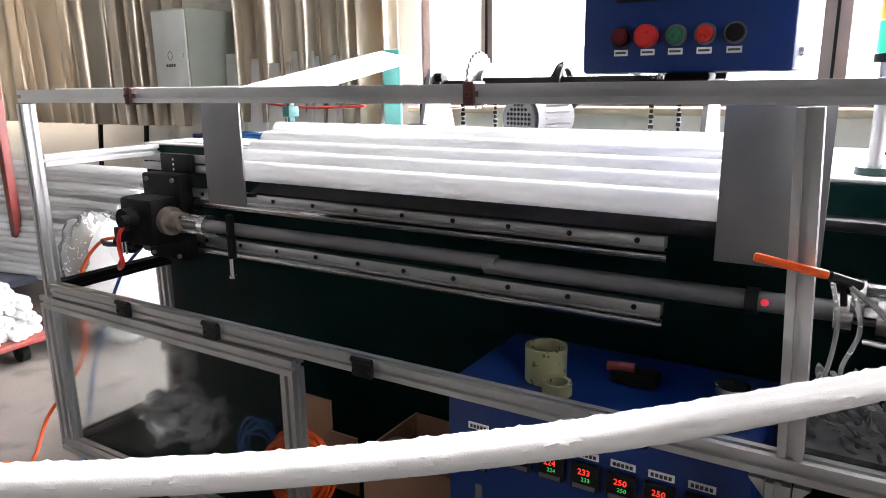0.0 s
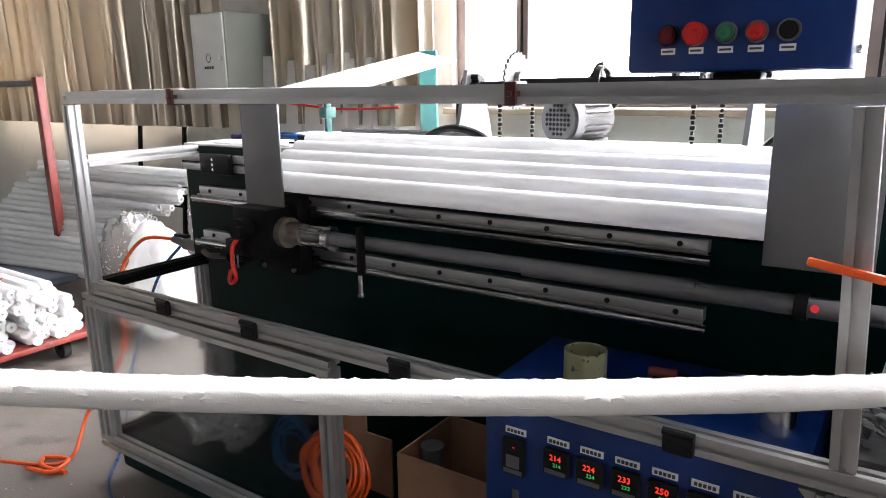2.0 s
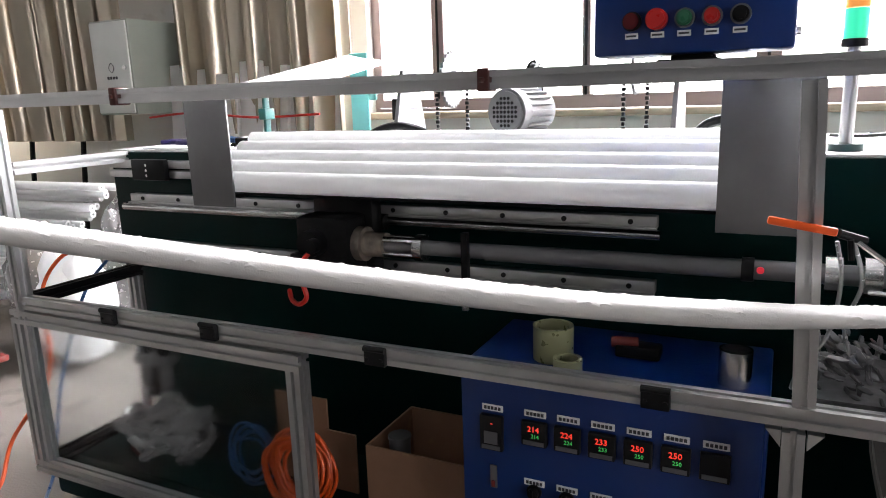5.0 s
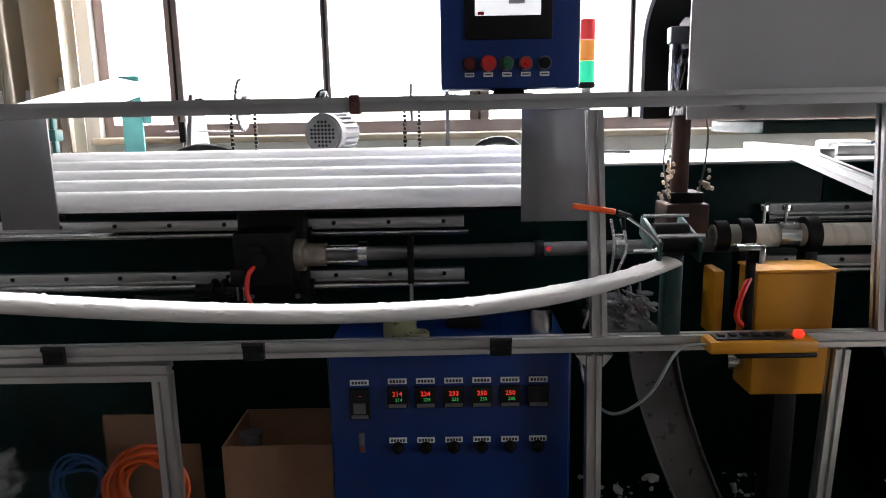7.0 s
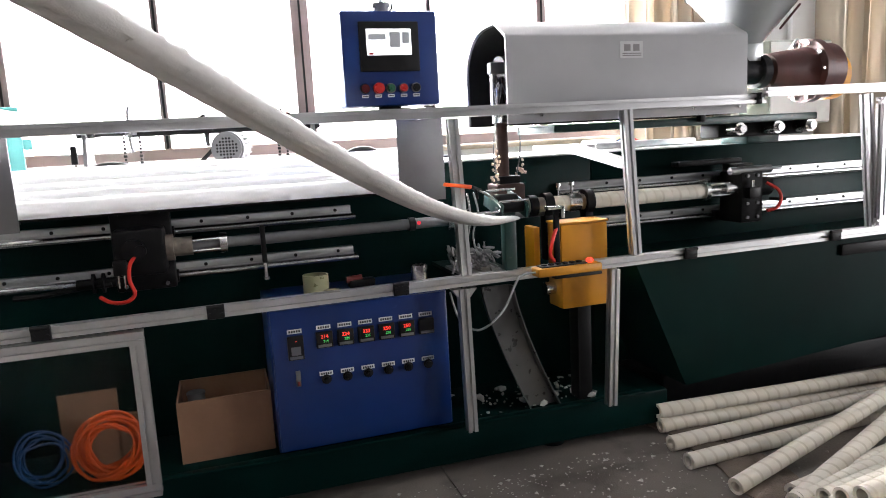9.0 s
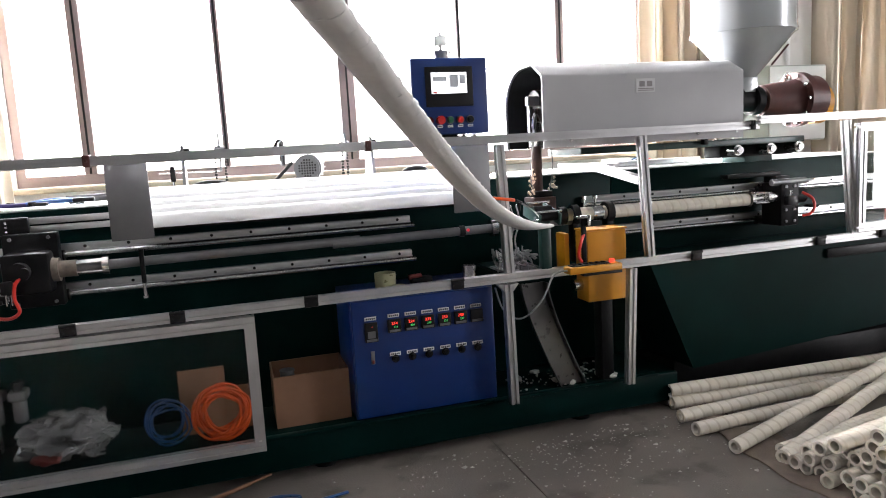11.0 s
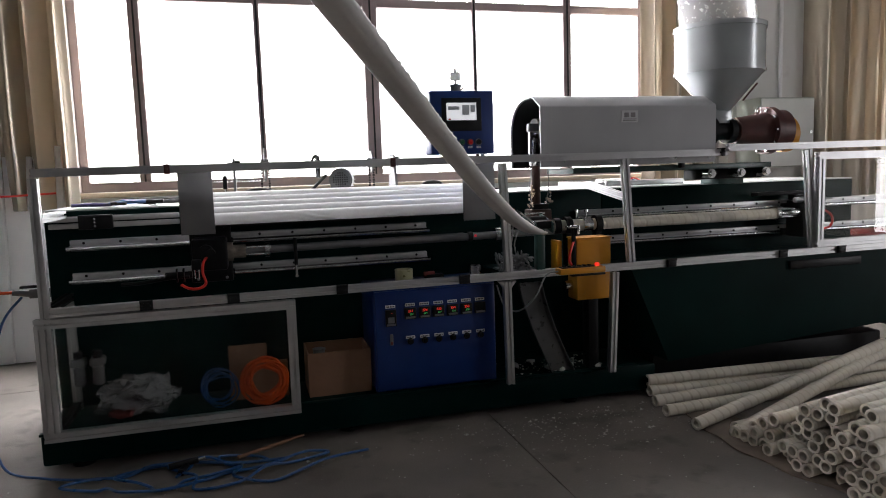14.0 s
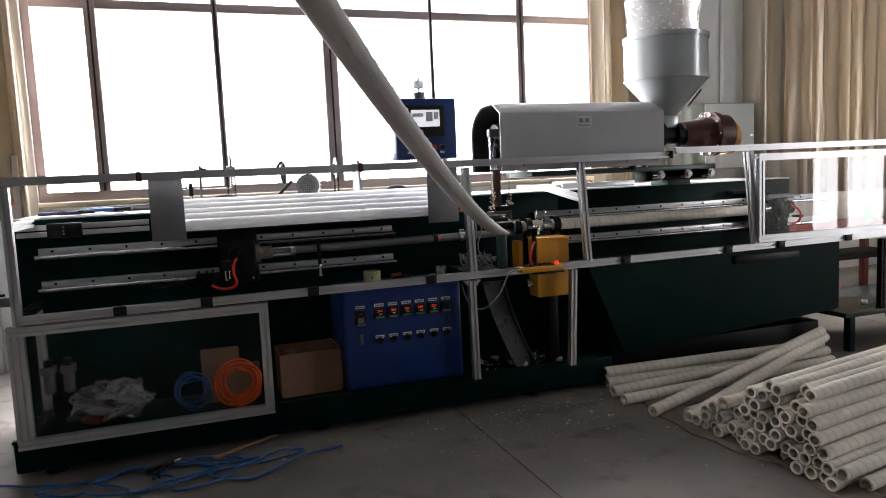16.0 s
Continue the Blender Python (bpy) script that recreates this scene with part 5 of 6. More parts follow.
for bx in (-0.215, -0.2):
    part("air_fitting", cyl(B(), (bx, 1.68, 0.665), (bx, 1.68, 0.70), 0.003, 8), STEEL, cl)
part("valve_block", box(B(), (-0.225, 1.665, 0.70), (-0.19, 1.69, 0.74), 0.003), BLACK, cl)
part("pulley", cyl(cyl(B(), (-0.17, 1.66, 0.765), (-0.17, 1.69, 0.765), 0.03, 20), (-0.15, 1.64, 0.765), (-0.15, 1.66, 0.765), 0.016, 16), IRON, cl)
part("chuck_sleeve", cyl(B(), (-0.07, 1.74, 0.757), (-0.02, 1.74, 0.757), 0.027, 24), WORN, cl, "worn brownish chuck sleeve")
for k in range(4):
    a = math.pi / 4 + math.pi / 2 * k
    part("chuck_rod", box(B(), (-0.02, -0.006, 0.019), (0.07, 0.006, 0.027), 0.002, m=Matrix.Translation((0, 1.74, 0.757)) @ Matrix.Rotation(a, 4, "X")), STEEL, cl)
part("chuck_ring", ring(B(), (0.055, 1.74, 0.757), (0.075, 1.74, 0.757), 0.029, 0.0175), STEEL, cl)
part("rod", cyl(B(), (-0.02, 1.74, 0.757), (0.9, 1.74, 0.7645), 0.0158, 20), GREY_ROD, cl, "grey mandrel rod")
part("hanger", box(B(), (0.168, 1.71, 0.69), (0.182, 1.727, 0.80), 0.002), IRON, cl)
part("hanger_pin", cyl(cyl(B(), (0.175, 1.715, 0.645), (0.175, 1.715, 0.69), 0.006, 10), (0.175, 1.715, 0.64), (0.175, 1.715, 0.647), 0.009, 10), STEEL, cl)
part("red_hose", hose(B(), [(-0.15, 1.68, 0.76), (-0.178, 1.655, 0.735), (-0.185, 1.65, 0.69), (-0.176, 1.65, 0.65), (-0.2, 1.655, 0.63), (-0.24, 1.68, 0.628), (-0.27, 1.71, 0.64)], 0.0055), REDHOSE, cl, "looped red air hose")
part("gaiter", cyl(cyl(cyl(B(), (-0.33, 1.74, 0.675), (-0.23, 1.74, 0.675), 0.014, 16), (-0.29, 1.74, 0.675), (-0.284, 1.74, 0.675), 0.028, 18), (-0.265, 1.74, 0.675), (-0.259, 1.74, 0.675), 0.028, 18), IRON, cl)
part("trailing_cable", hose(B(), [(-0.24, 1.73, 0.67), (-0.33, 1.74, 0.665), (-0.42, 1.76, 0.652), (-0.5, 1.8, 0.645)], 0.008), BLACK, cl)

cr = thing("right_carriage", (0, 1.74, 0.785), "black pneumatic carriage with steel jaws gripping the cream tube", "carriage")
part("jaw_ring", cyl(B(), (0.0, 1.74, 0.785), (0.018, 1.74, 0.785), 0.034, 24), STEEL, cr)
for k in range(3):
    a = 2 * math.pi * k / 3 + 0.4
    part("jaw", box(B(), (0.018, -0.007, 0.014), (0.12, 0.007, 0.03), 0.002, m=Matrix.Translation((0, 1.74, 0.785)) @ Matrix.Rotation(a, 4, "X")), STEEL, cr)
part("jaw_core", cyl(cyl(B(), (0.018, 1.74, 0.785), (0.14, 1.74, 0.785), 0.011, 16), (0.09, 1.74, 0.785), (0.14, 1.74, 0.785), 0.028, 24), STEEL, cr)
part("plate", box(box(B(), (0.14, 1.70, 0.66), (0.235, 1.818, 0.845), 0.006), (0.15, 1.74, 0.845), (0.225, 1.818, 0.874), 0.004), IRON, cr)
part("cylinder", cyl(B(), (0.235, 1.74, 0.785), (0.29, 1.74, 0.785), 0.035, 20), IRON, cr)
part("belt_cover", box(B(), (-0.06, 1.79, 0.874), (0.22, 1.84, 0.892), 0.004), IRON, cr)
part("air_cylinder", cyl(cyl(B(), (0.1, 1.715, 0.85), (0.28, 1.715, 0.85), 0.014, 16), (0.28, 1.715, 0.85), (0.33, 1.715, 0.85), 0.005, 10), DULL, cr)
for bz in (0.68, 0.73, 0.83):
    part("bolt", cyl(B(), (0.165, 1.702, bz), (0.165, 1.694, bz), 0.006, 6), DULL, cr)
    part("bolt", cyl(B(), (0.21, 1.702, bz), (0.21, 1.694, bz), 0.006, 6), DULL, cr)
part("valve", box(B(), (0.15, 1.67, 0.75), (0.2, 1.70, 0.79), 0.003), BLACK, cr)
part("valve_tip", cyl(B(), (0.175, 1.685, 0.79), (0.175, 1.685, 0.815), 0.006, 10), STEEL, cr)
part("red_hose", hose(B(), [(0.25, 1.70, 0.80), (0.275, 1.67, 0.775), (0.28, 1.66, 0.74), (0.265, 1.665, 0.71), (0.235, 1.68, 0.70)], 0.006), REDHOSE, cr, "looped red air hose")
for k in range(4):
    part("fitting", cyl(B(), (0.3, 1.70 + 0.012 * k, 0.735), (0.33, 1.69 + 0.012 * k, 0.735), 0.006, 8), IRON, cr)
for z in (0.811, 0.681):
    part("bearing", cyl(B(), (0.12, 1.828, z), (0.25, 1.828, z), 0.019, 18), IRON, cr)

# cream tube growing out of the die, in short rigid lengths
TUBE_STEP = 0.07
TUBES = []
bm = ring(B(), (-TUBE_STEP - 0.002, 0, 0), (0, 0, 0), 0.0265, 0.018, 24)
tube_mesh = mesh_of("tube_length", bm, SPIRAL)
for k in range(22):
    t = new("tube_length", tube_mesh)
    tagged(t, "length of cream spiral-wound filter tube", "filter tube", "winding tube")
    TUBES.append(t)

# soft strip leaving the haul-off
STRIP_N, STRIP_LEN = 60, 2.4
STRIP = []
step_len = STRIP_LEN / STRIP_N
sec = []
for q in range(32):
    a = 2 * math.pi * q / 32
    c, d = math.cos(a), math.sin(a)
    dent = 0.0022 * math.exp(-(c / 0.12) ** 2)
    sec.append((0.029 * math.copysign(abs(c) ** 0.86, c), math.copysign(max(0.0, 0.0148 * abs(d) ** 0.86 - dent), d)))
rnd = random.Random(21)
for k in range(STRIP_N):
    bm = B()
    loops = []
    for x in [-0.0015] + [step_len * q / 6 for q in range(1, 6)] + [step_len + 0.0015]:
        s = (k + x / step_len) / 6
        taper = 0.5 + 0.5 * min(1.0, max(0.0, s))
        # frayed rims between the joints
        row = []
        for u, v in sec:
            fray = 0.0 if x < 0.001 or x > step_len - 0.001 or abs(u) < 0.019 else max(0.0, rnd.gauss(0.0, 0.0011))
            row.append(bm.verts.new((x, u * (1 + fray * 20), v * taper + fray)))
        loops.append(row)
    for a, b in zip(loops, loops[1:]):
        for i in range(len(sec)):
            bm.faces.new((a[i], a[(i + 1) % len(sec)], b[(i + 1) % len(sec)], b[i]))
    bm.faces.new(loops[0][::-1]), bm.faces.new(loops[-1])
    s = new("strip_length", mesh_of("strip_length", bm, FOAM))
    tagged(s, "length of soft white foam strip sagging from the rollers", "foam strip", "foam strip")
    STRIP.append(s)

# ---- left side of the workshop ----
eb = thing("wall_cabinet", (-2.75, 3.3, 1.1), "pale grey electrical cabinet on the wall", "electrical cabinet")


def elec(eb, x0, x1, y0, y1, z0, z1):
    part("box", box(B(), (x0, y0 + 0.012, z0), (x1, y1, z1), 0.005), CABSIDE, eb)
    d = part("door", box(B(), (x0 + 0.008, y0, z0 + 0.01), (x1 - 0.008, y0 + 0.012, z1 - 0.01), 0.004), CABLIT, eb)
    part("lock", cyl(B(), (x1 - 0.04, y0, (z0 + z1) / 2), (x1 - 0.04, y0 - 0.008, (z0 + z1) / 2), 0.012, 14), STEEL, d)
    xm = (x0 + x1) / 2
    part("warning_mark", hose(B(), [(xm + 0.02, y0 - 0.001, (z0 + z1) / 2), (xm, y0 - 0.001, (z0 + z1) / 2 + 0.025), (xm - 0.02, y0 - 0.001, (z0 + z1) / 2), (xm, y0 - 0.001, (z0 + z1) / 2 - 0.025)], 0.002, 4, 5, True), INK, d)
    for k in range(4):
        part("letter_bar", box(B(), (xm - 0.04 + 0.021 * k, y0 - 0.0012, (z0 + z1) / 2 - 0.06), (xm - 0.024 + 0.021 * k, y0 - 0.0002, (z0 + z1) / 2 - 0.045)), INK, d, smooth=False)


elec(eb, -2.93, -2.64, 3.2, 3.697, 1.02, 1.52)
eb2 = thing("wall_cabinet", (3.5, 3.3, 1.15), "pale grey electrical cabinet fixed to the pier", "electrical cabinet")
elec(eb2, 3.32, 3.82, 3.3, 3.577, 1.0, 1.53)
# white foam boards leaning under the window
fb = thing("foam_boards", (-2.3, 3.35, 0), "white foam sheets leaning on the wall, tied with red string", "foam sheets")
rnd = random.Random(4)
for k in range(7):
    x = -2.62 + 0.16 * k
    part("sheet", box(B(), (x, -0.02, 0), (x + 0.15, 0.03, 1.28 - 0.03 * (k % 3)), 0.004, m=pose(0, 3.36 + 0.01 * k, 0.004, -5, 0, 0)), ROD_WHITE, fb)
part("string", hose(B(), [(-2.64, 3.29, 1.0), (-2.3, 3.285, 1.02), (-1.9, 3.285, 0.99), (-1.5, 3.29, 1.0)], 0.006), REDHOSE, fb)

bf = thing("leaning_rack", (-3.5, 3.55, 0), "thin black metal frame leaning against the wall", "metal frame")
bm = B()
mfr = pose(-3.82, 3.45, 0, -6, 0, 0)
for lo, hi in (((-0.27, 0, 0), (-0.245, 0.025, 0.92)), ((0.245, 0, 0), (0.27, 0.025, 0.92)), ((-0.245, 0, 0.895), (0.245, 0.025, 0.92)), ((-0.245, 0, 0.3), (0.245, 0.025, 0.325))):
    box(bm, lo, hi, 0.003, m=mfr)
part("frame", bm, IRON, bf)

rc = thing("red_cart", (-3.0, 2.3, 0), "dark red tube cart with a blue grey deck", "cart")
part("deck", box(B(), (-4.3, 1.95, 0.2), (-2.72, 2.75, 0.235), 0.006), DECK, rc)
part("deck_edge", box(B(), (-4.31, 1.935, 0.19), (-2.71, 1.95, 0.24), 0.002), REDPOST, rc)
part("upright", box(B(), (-2.92, 2.28, 0.235), (-2.875, 2.32, 1.17), 0.004), REDPOST, rc)
part("crossbar", box(B(), (-3.88, 2.285, 1.125), (-2.92, 2.315, 1.155), 0.003), DULL, rc)
part("upright", box(B(), (-3.92, 2.28, 0.235), (-3.88, 2.32, 1.17), 0.004), REDPOST, rc)
for x in (-4.2, -2.85):
    for y in (2.05, 2.65):
        w = part("castor", cyl(B(), (x, y - 0.02, 0.06), (x, y + 0.02, 0.06), 0.06, 20), BLACK, rc)
        part("castor_fork", box(B(), (x - 0.02, y - 0.03, 0.06), (x + 0.02, y + 0.03, 0.19), 0.003), IRON, rc)

rod_bm = ring(B(), (0, 0, 0), (1.05, 0, 0), 0.0165, 0.007, 12)
first = new("white_tube", mesh_of("white_tube", rod_bm, ROD_WHITE))
tagged(first, "plain white filter tube in the stacked heap", "filter tube", "stacked white tubes")
first.matrix_basis = pose(-3.62, 2.1, 0.2525, 0, 0, 10)
rnd = random.Random(8)
for j in range(18):
    for i in range(3 if j < 12 else 2):
        if i == 0 and j == 0:
            continue
        copy_thing(first, pose(-3.66 + 0.028 * j + rnd.uniform(-.05, .05), 2.1 + 0.018 * j + 0.034 * i, 0.2525 + 0.0285 * j, 0, rnd.uniform(-.6, .6) + 1.0, 10 + rnd.uniform(-1.5, 1.5)))

wc = thing("white_cart", (-2.3, 1.8, 0), "low dark red cart loaded with white foam tubes", "cart")
part("deck", box(B(), (-3.4, 1.45, 0.1), (-2.18, 2.05, 0.125), 0.005), REDPOST, wc)
for x in (-3.3, -2.3):
    for y in (1.55, 1.95):
        part("castor", cyl(B(), (x, y - 0.015, 0.042), (x, y + 0.015, 0.042), 0.042, 18), BLACK, wc)
        part("castor_fork", box(B(), (x - 0.015, y - 0.024, 0.042), (x + 0.015, y + 0.024, 0.1), 0.002), IRON, wc)
rnd = random.Random(14)
cnt = 0
tmpl = None
for j in range(7):
    for i in range(14 - j):
        m = pose(-3.35, 1.50 + 0.039 * i + 0.0195 * j, 0.1455 + 0.034 * j, 0, 0, rnd.uniform(-1, 1)) @ Matrix.Translation((rnd.uniform(-.04, .04), 0, 0))
        if tmpl is None:
            bm = ring(B(), (0, 0, 0), (1.15, 0, 0), 0.0195, 0.005, 12)
            tmpl = new("white_tube", mesh_of("white_tube", bm, ROD_WHITE))
            tagged(tmpl, "plain white filter tube lying on the low cart", "filter tube", "white tubes on the cart")
            tmpl.matrix_basis = m
        else:
            copy_thing(tmpl, m)
solid("red_string", hose(B(), [(-2.4, 1.50, 0.14), (-2.41, 1.55, 0.28), (-2.4, 1.68, 0.365), (-2.42, 1.85, 0.36)], 0.004), REDHOSE, "red string tied round the white tubes", "string")

for c, s, seed, mname, lab in (((-2.15, 2.35, 0.24), (0.17, 0.14, 0.27), 11, ROD_WHITE, "white woven sack of granules with printed marks"),
                               ((-2.38, 2.36, 0.27), (0.13, 0.12, 0.30), 12, FILM, "tall clear plastic bag of offcuts"),
                               ((-2.12, 2.62, 0.3), (0.13, 0.12, 0.36), 13, FILM, "tall clear plastic bag of scraps")):
    solid("granule_sack", crumpled(c, s, seed, 4, 0.22), mname, lab, "sack", "sacks beside the machine")
solid("granule_fill", crumpled((-2.38, 2.36, 0.3), (0.085, 0.075, 0.19), 15, 3), GRANULE, "tan granules showing at the top of a sack", "granules")

av = thing("air_valve", (-1.5, 1.75, 0.6), "brass air valve with orange and blue hoses on the machine end", "air valve")
part("body", cyl(cyl(B(), (-1.3, 1.9, 0.62), (-1.22, 1.9, 0.62), 0.018, 14), (-1.36, 1.9, 0.63), (-1.3, 1.9, 0.62), 0.012, 12), DULL, av)
part("lever", box(B(), (-1.33, 1.88, 0.645), (-1.27, 1.9, 0.655), 0.002), IRON, av)
part("orange_hose", hose(B(), [(-1.36, 1.9, 0.63), (-1.48, 1.86, 0.62), (-1.53, 1.8, 0.5), (-1.42, 1.72, 0.3), (-1.5, 1.62, 0.1), (-1.42, 1.5, 0.012), (-1.55, 1.4, 0.012), (-1.7, 1.36, 0.012)], 0.006), ORANGE, av)
part("blue_hose", hose(B(), [(-1.33, 1.9, 0.61), (-1.4, 1.85, 0.5), (-1.42, 1.75, 0.25), (-1.38, 1.66, 0.02), (-1.2, 1.5, 0.012), (-1.0, 1.42, 0.012)], 0.005), BLUEHOSE, av)
solid("orange_rope", hose(B(), [(-1.36, 1.46, 0.01), (-1.45, 1.44, 0.012), (-1.5, 1.47, 0.01), (-1.42, 1.5, 0.014), (-1.38, 1.43, 0.02), (-1.48, 1.41, 0.012)], 0.007), ORANGE, "orange hose end lying tangled on the floor", "hose")

# ---- floor in front ----
rnd = random.Random(31)
pts = []
for k in range(46):
    a = 2 * math.pi * k / 11.3
    cx = -0.95 + 0.62 * (k / 45)
    r = 0.16 + 0.06 * math.sin(k * 1.7)
    pts.append((cx + r * 1.25 * math.cos(a), 1.36 + r * 0.6 * math.sin(a) + 0.03 * math.sin(k), 0.008 + 0.006 * (k % 3)))
solid("blue_hose", hose(B(), pts, 0.0055, 5, 7), BLUEHOSE, "long blue air hose lying in loose loops on the floor", "hose")
solid("air_gun", cyl(cyl(B(), (-0.54, 1.43, 0.022), (-0.36, 1.53, 0.022), 0.007, 10), (-0.37, 1.525, 0.022), (-0.29, 1.575, 0.022), 0.005, 8), CARD, "thin wooden stick lying across the blue hose", "stick")
ag = thing("hose_gun", (-0.72, 1.43, 0), "small black air gun on the floor", "air gun")
part("barrel", cyl(B(), (-0.78, 1.42, 0.024), (-0.68, 1.44, 0.03), 0.012, 12), BLACK, ag)
part("grip", cyl(B(), (-0.72, 1.43, 0.02), (-0.735, 1.375, 0.014), 0.013, 12), BLACK, ag)
part("tip", cyl(B(), (-0.68, 1.44, 0.03), (-0.655, 1.445, 0.034), 0.005, 8), STEEL, ag)
solid("extension_lead", hose(B(), [(4.0, 3.0, 0.01), (4.25, 2.9, 0.01), (4.4, 3.0, 0.01), (4.3, 3.2, 0.01), (4.0, 3.2, 0.01)], 0.008), ORANGE, "orange cord lying on the floor behind the machine", "cord")

rb = thing("red_bench", (3.8, 2.7, 0), "low dark red steel bench standing behind the machine", "bench")
part("top", box(B(), (3.3, 2.45, 0.5), (4.6, 2.95, 0.56), 0.006), REDPOST, rb)
for x, y in ((3.34, 2.5), (4.56, 2.5), (3.34, 2.9), (4.56, 2.9)):
    part("leg", box(B(), (x - 0.025, y - 0.025, 0), (x + 0.025, y + 0.025, 0.5), 0.003), REDPOST, rb)
part("shelf", box(B(), (3.36, 2.52, 0.3), (4.54, 2.88, 0.33), 0.003), IRON, rb)
solid("conduit", cyl(B(), (3.72, YB - 0.14, 1.53), (3.72, YB - 0.14, ZC - 0.01), 0.016, 12), WHITE, "white conduit pipe down the wall pier", "pipe")
# bottle added behind the door pane to stand in for a reflection
pb = thing("reflection_bottle", (4.25, 2.62, 0.56), "green plastic bottle added on the red bench in place of a reflection in the pane", "bottle")
part("body", cyl(cyl(B(), (4.25, 2.62, 0.5605), (4.25, 2.62, 0.68), 0.03, 18, bevel=0.006), (4.25, 2.62, 0.68), (4.25, 2.62, 0.72), 0.028, 18, 0.012), BOTTLE, pb)
part("cap", cyl(B(), (4.25, 2.62, 0.72), (4.25, 2.62, 0.74), 0.013, 12), WHITE, pb)

# loose cream tubes
tb0 = ring(B(), (0, 0, 0), (1.27, 0, 0), 0.0248, 0.0145, 20)
tube0 = new("cream_tube", mesh_of("cream_tube", tb0, SPIRAL))
tagged(tube0, "cream spiral-wound filter tube lying on the floor", "filter tube", "loose cream tubes")


def between(a, b):
    a, b = Vector(a), Vector(b)
    return Matrix.Translation(a) @ (b - a).to_track_quat("X", "Z").to_matrix().to_4x4()


tube0.matrix_basis = between((1.257, 1.545, 0.027), (2.52, 1.47, 0.027))
for a, b in (((1.203, 1.415, 0.027), (2.472, 1.395, 0.06)), ((1.177, 1.292, 0.027), (2.443, 1.34, 0.027)), ((1.252, 1.555, 0.075), (2.52, 1.47, 0.077)),
             ((1.197, 1.115, 0.027), (2.429, 1.391, 0.168)), ((1.278, 0.99, 0.027), (2.473, 1.41, 0.13)), ((1.31, 1.03, 0.027), (2.55, 1.24, 0.027))):
    copy_thing(tube0, between(a, b))

# the heap of cream tubes
hb = ring(B(), (0, 0, 0), (1.27, 0, 0), 0.0225, 0.0145, 18)
heap = new("cream_tube", mesh_of("cream_tube", hb, SPIRAL))
tagged(heap, "cream spiral-wound filter tube in the stacked heap", "filter tube", "heap of cream tubes")
rnd = random.Random(77)
D = 0.0456
first_done = False
for j in range(7):
    z = 0.031 + D * 0.866 * j
    back, front = 1.0 - 1.68 * (z - 0.03), 0.25 + 0.75 * (z - 0.03)
    for i in range(20):
        y = 0.99 - D * i - D * 0.5 * (j % 2)
        if y < front or y > back:
            continue
        x = 1.28 + 0.016 * rnd.uniform(-1, 1) + (rnd.uniform(-0.02, 0.1) if rnd.random() < 0.3 else 0)
        m = pose(x, y, z, 0, rnd.uniform(-0.4, 0.4), 10 + rnd.uniform(-1.0, 1.0)) @ pose(0, 0, 0, rnd.uniform(0, 360), 0, 0)
        if not first_done:
            heap.matrix_basis, first_done = m, True
        else:
            copy_thing(heap, m)

bm = B()
g = []
for i in range(40):
    u = i / 39
    row = []
    for j in range(8):
        v = j / 7
        x = 1.25 + 0.17 * v + 0.03 * math.sin(9 * u) + 0.05 * noise.noise(Vector((u * 7, v * 3, 1)))
        y = 1.7 - 1.5 * u
        z = 0.006 + 0.05 * abs(noise.noise(Vector((u * 22, v * 4, 2)))) * (1 - abs(2 * v - 1))
        row.append(bm.verts.new((x, y, z)))
    g.append(row)
for a, b in zip(g, g[1:]):
    for j in range(7):
        bm.faces.new((a[j], a[j + 1], b[j + 1], b[j]))
ret = bmesh.ops.extrude_face_region(bm, geom=list(bm.faces))
bmesh.ops.translate(bm, vec=(0, 0, -0.0055), verts=[v for v in ret["geom"] if isinstance(v, bmesh.types.BMVert)])
solid("sacking", bm, SACK, "crumpled brown sacking under the cream tubes", "sacking")

# fluff and crumbs on the floor
rnd = random.Random(55)
verts, faces = [], []
for k in range(1100):
    if k < 620:
        x, y = rnd.gauss(0.75, 0.35), 1.5 - abs(rnd.gauss(0, 0.25))
    else:
        x, y = rnd.uniform(-1.5, 2.2), rnd.uniform(-0.6, 1.5)
    s = rnd.uniform(0.001, 0.0045) if rnd.random() < 0.95 else rnd.uniform(0.006, 0.01)
    a = rnd.uniform(0, 6.28)
    n = len(verts)
    for q in range(3):
        verts.append((x + s * rnd.uniform(0.5, 1.6) * math.cos(a + 2.1 * q), y + s * math.sin(a + 2.1 * q), 0.0005))
    verts.append((x, y, s * 0.7))
    faces += [(n, n + 1, n + 3), (n + 1, n + 2, n + 3), (n + 2, n, n + 3)]
me = bpy.data.meshes.new("floor_fluff")
me.from_pydata(verts, [], faces)
me.materials.append(DUST)
tagged(new("floor_fluff", me), "crumbs of white fibre scattered over the floor", "fluff", kind="stuff")


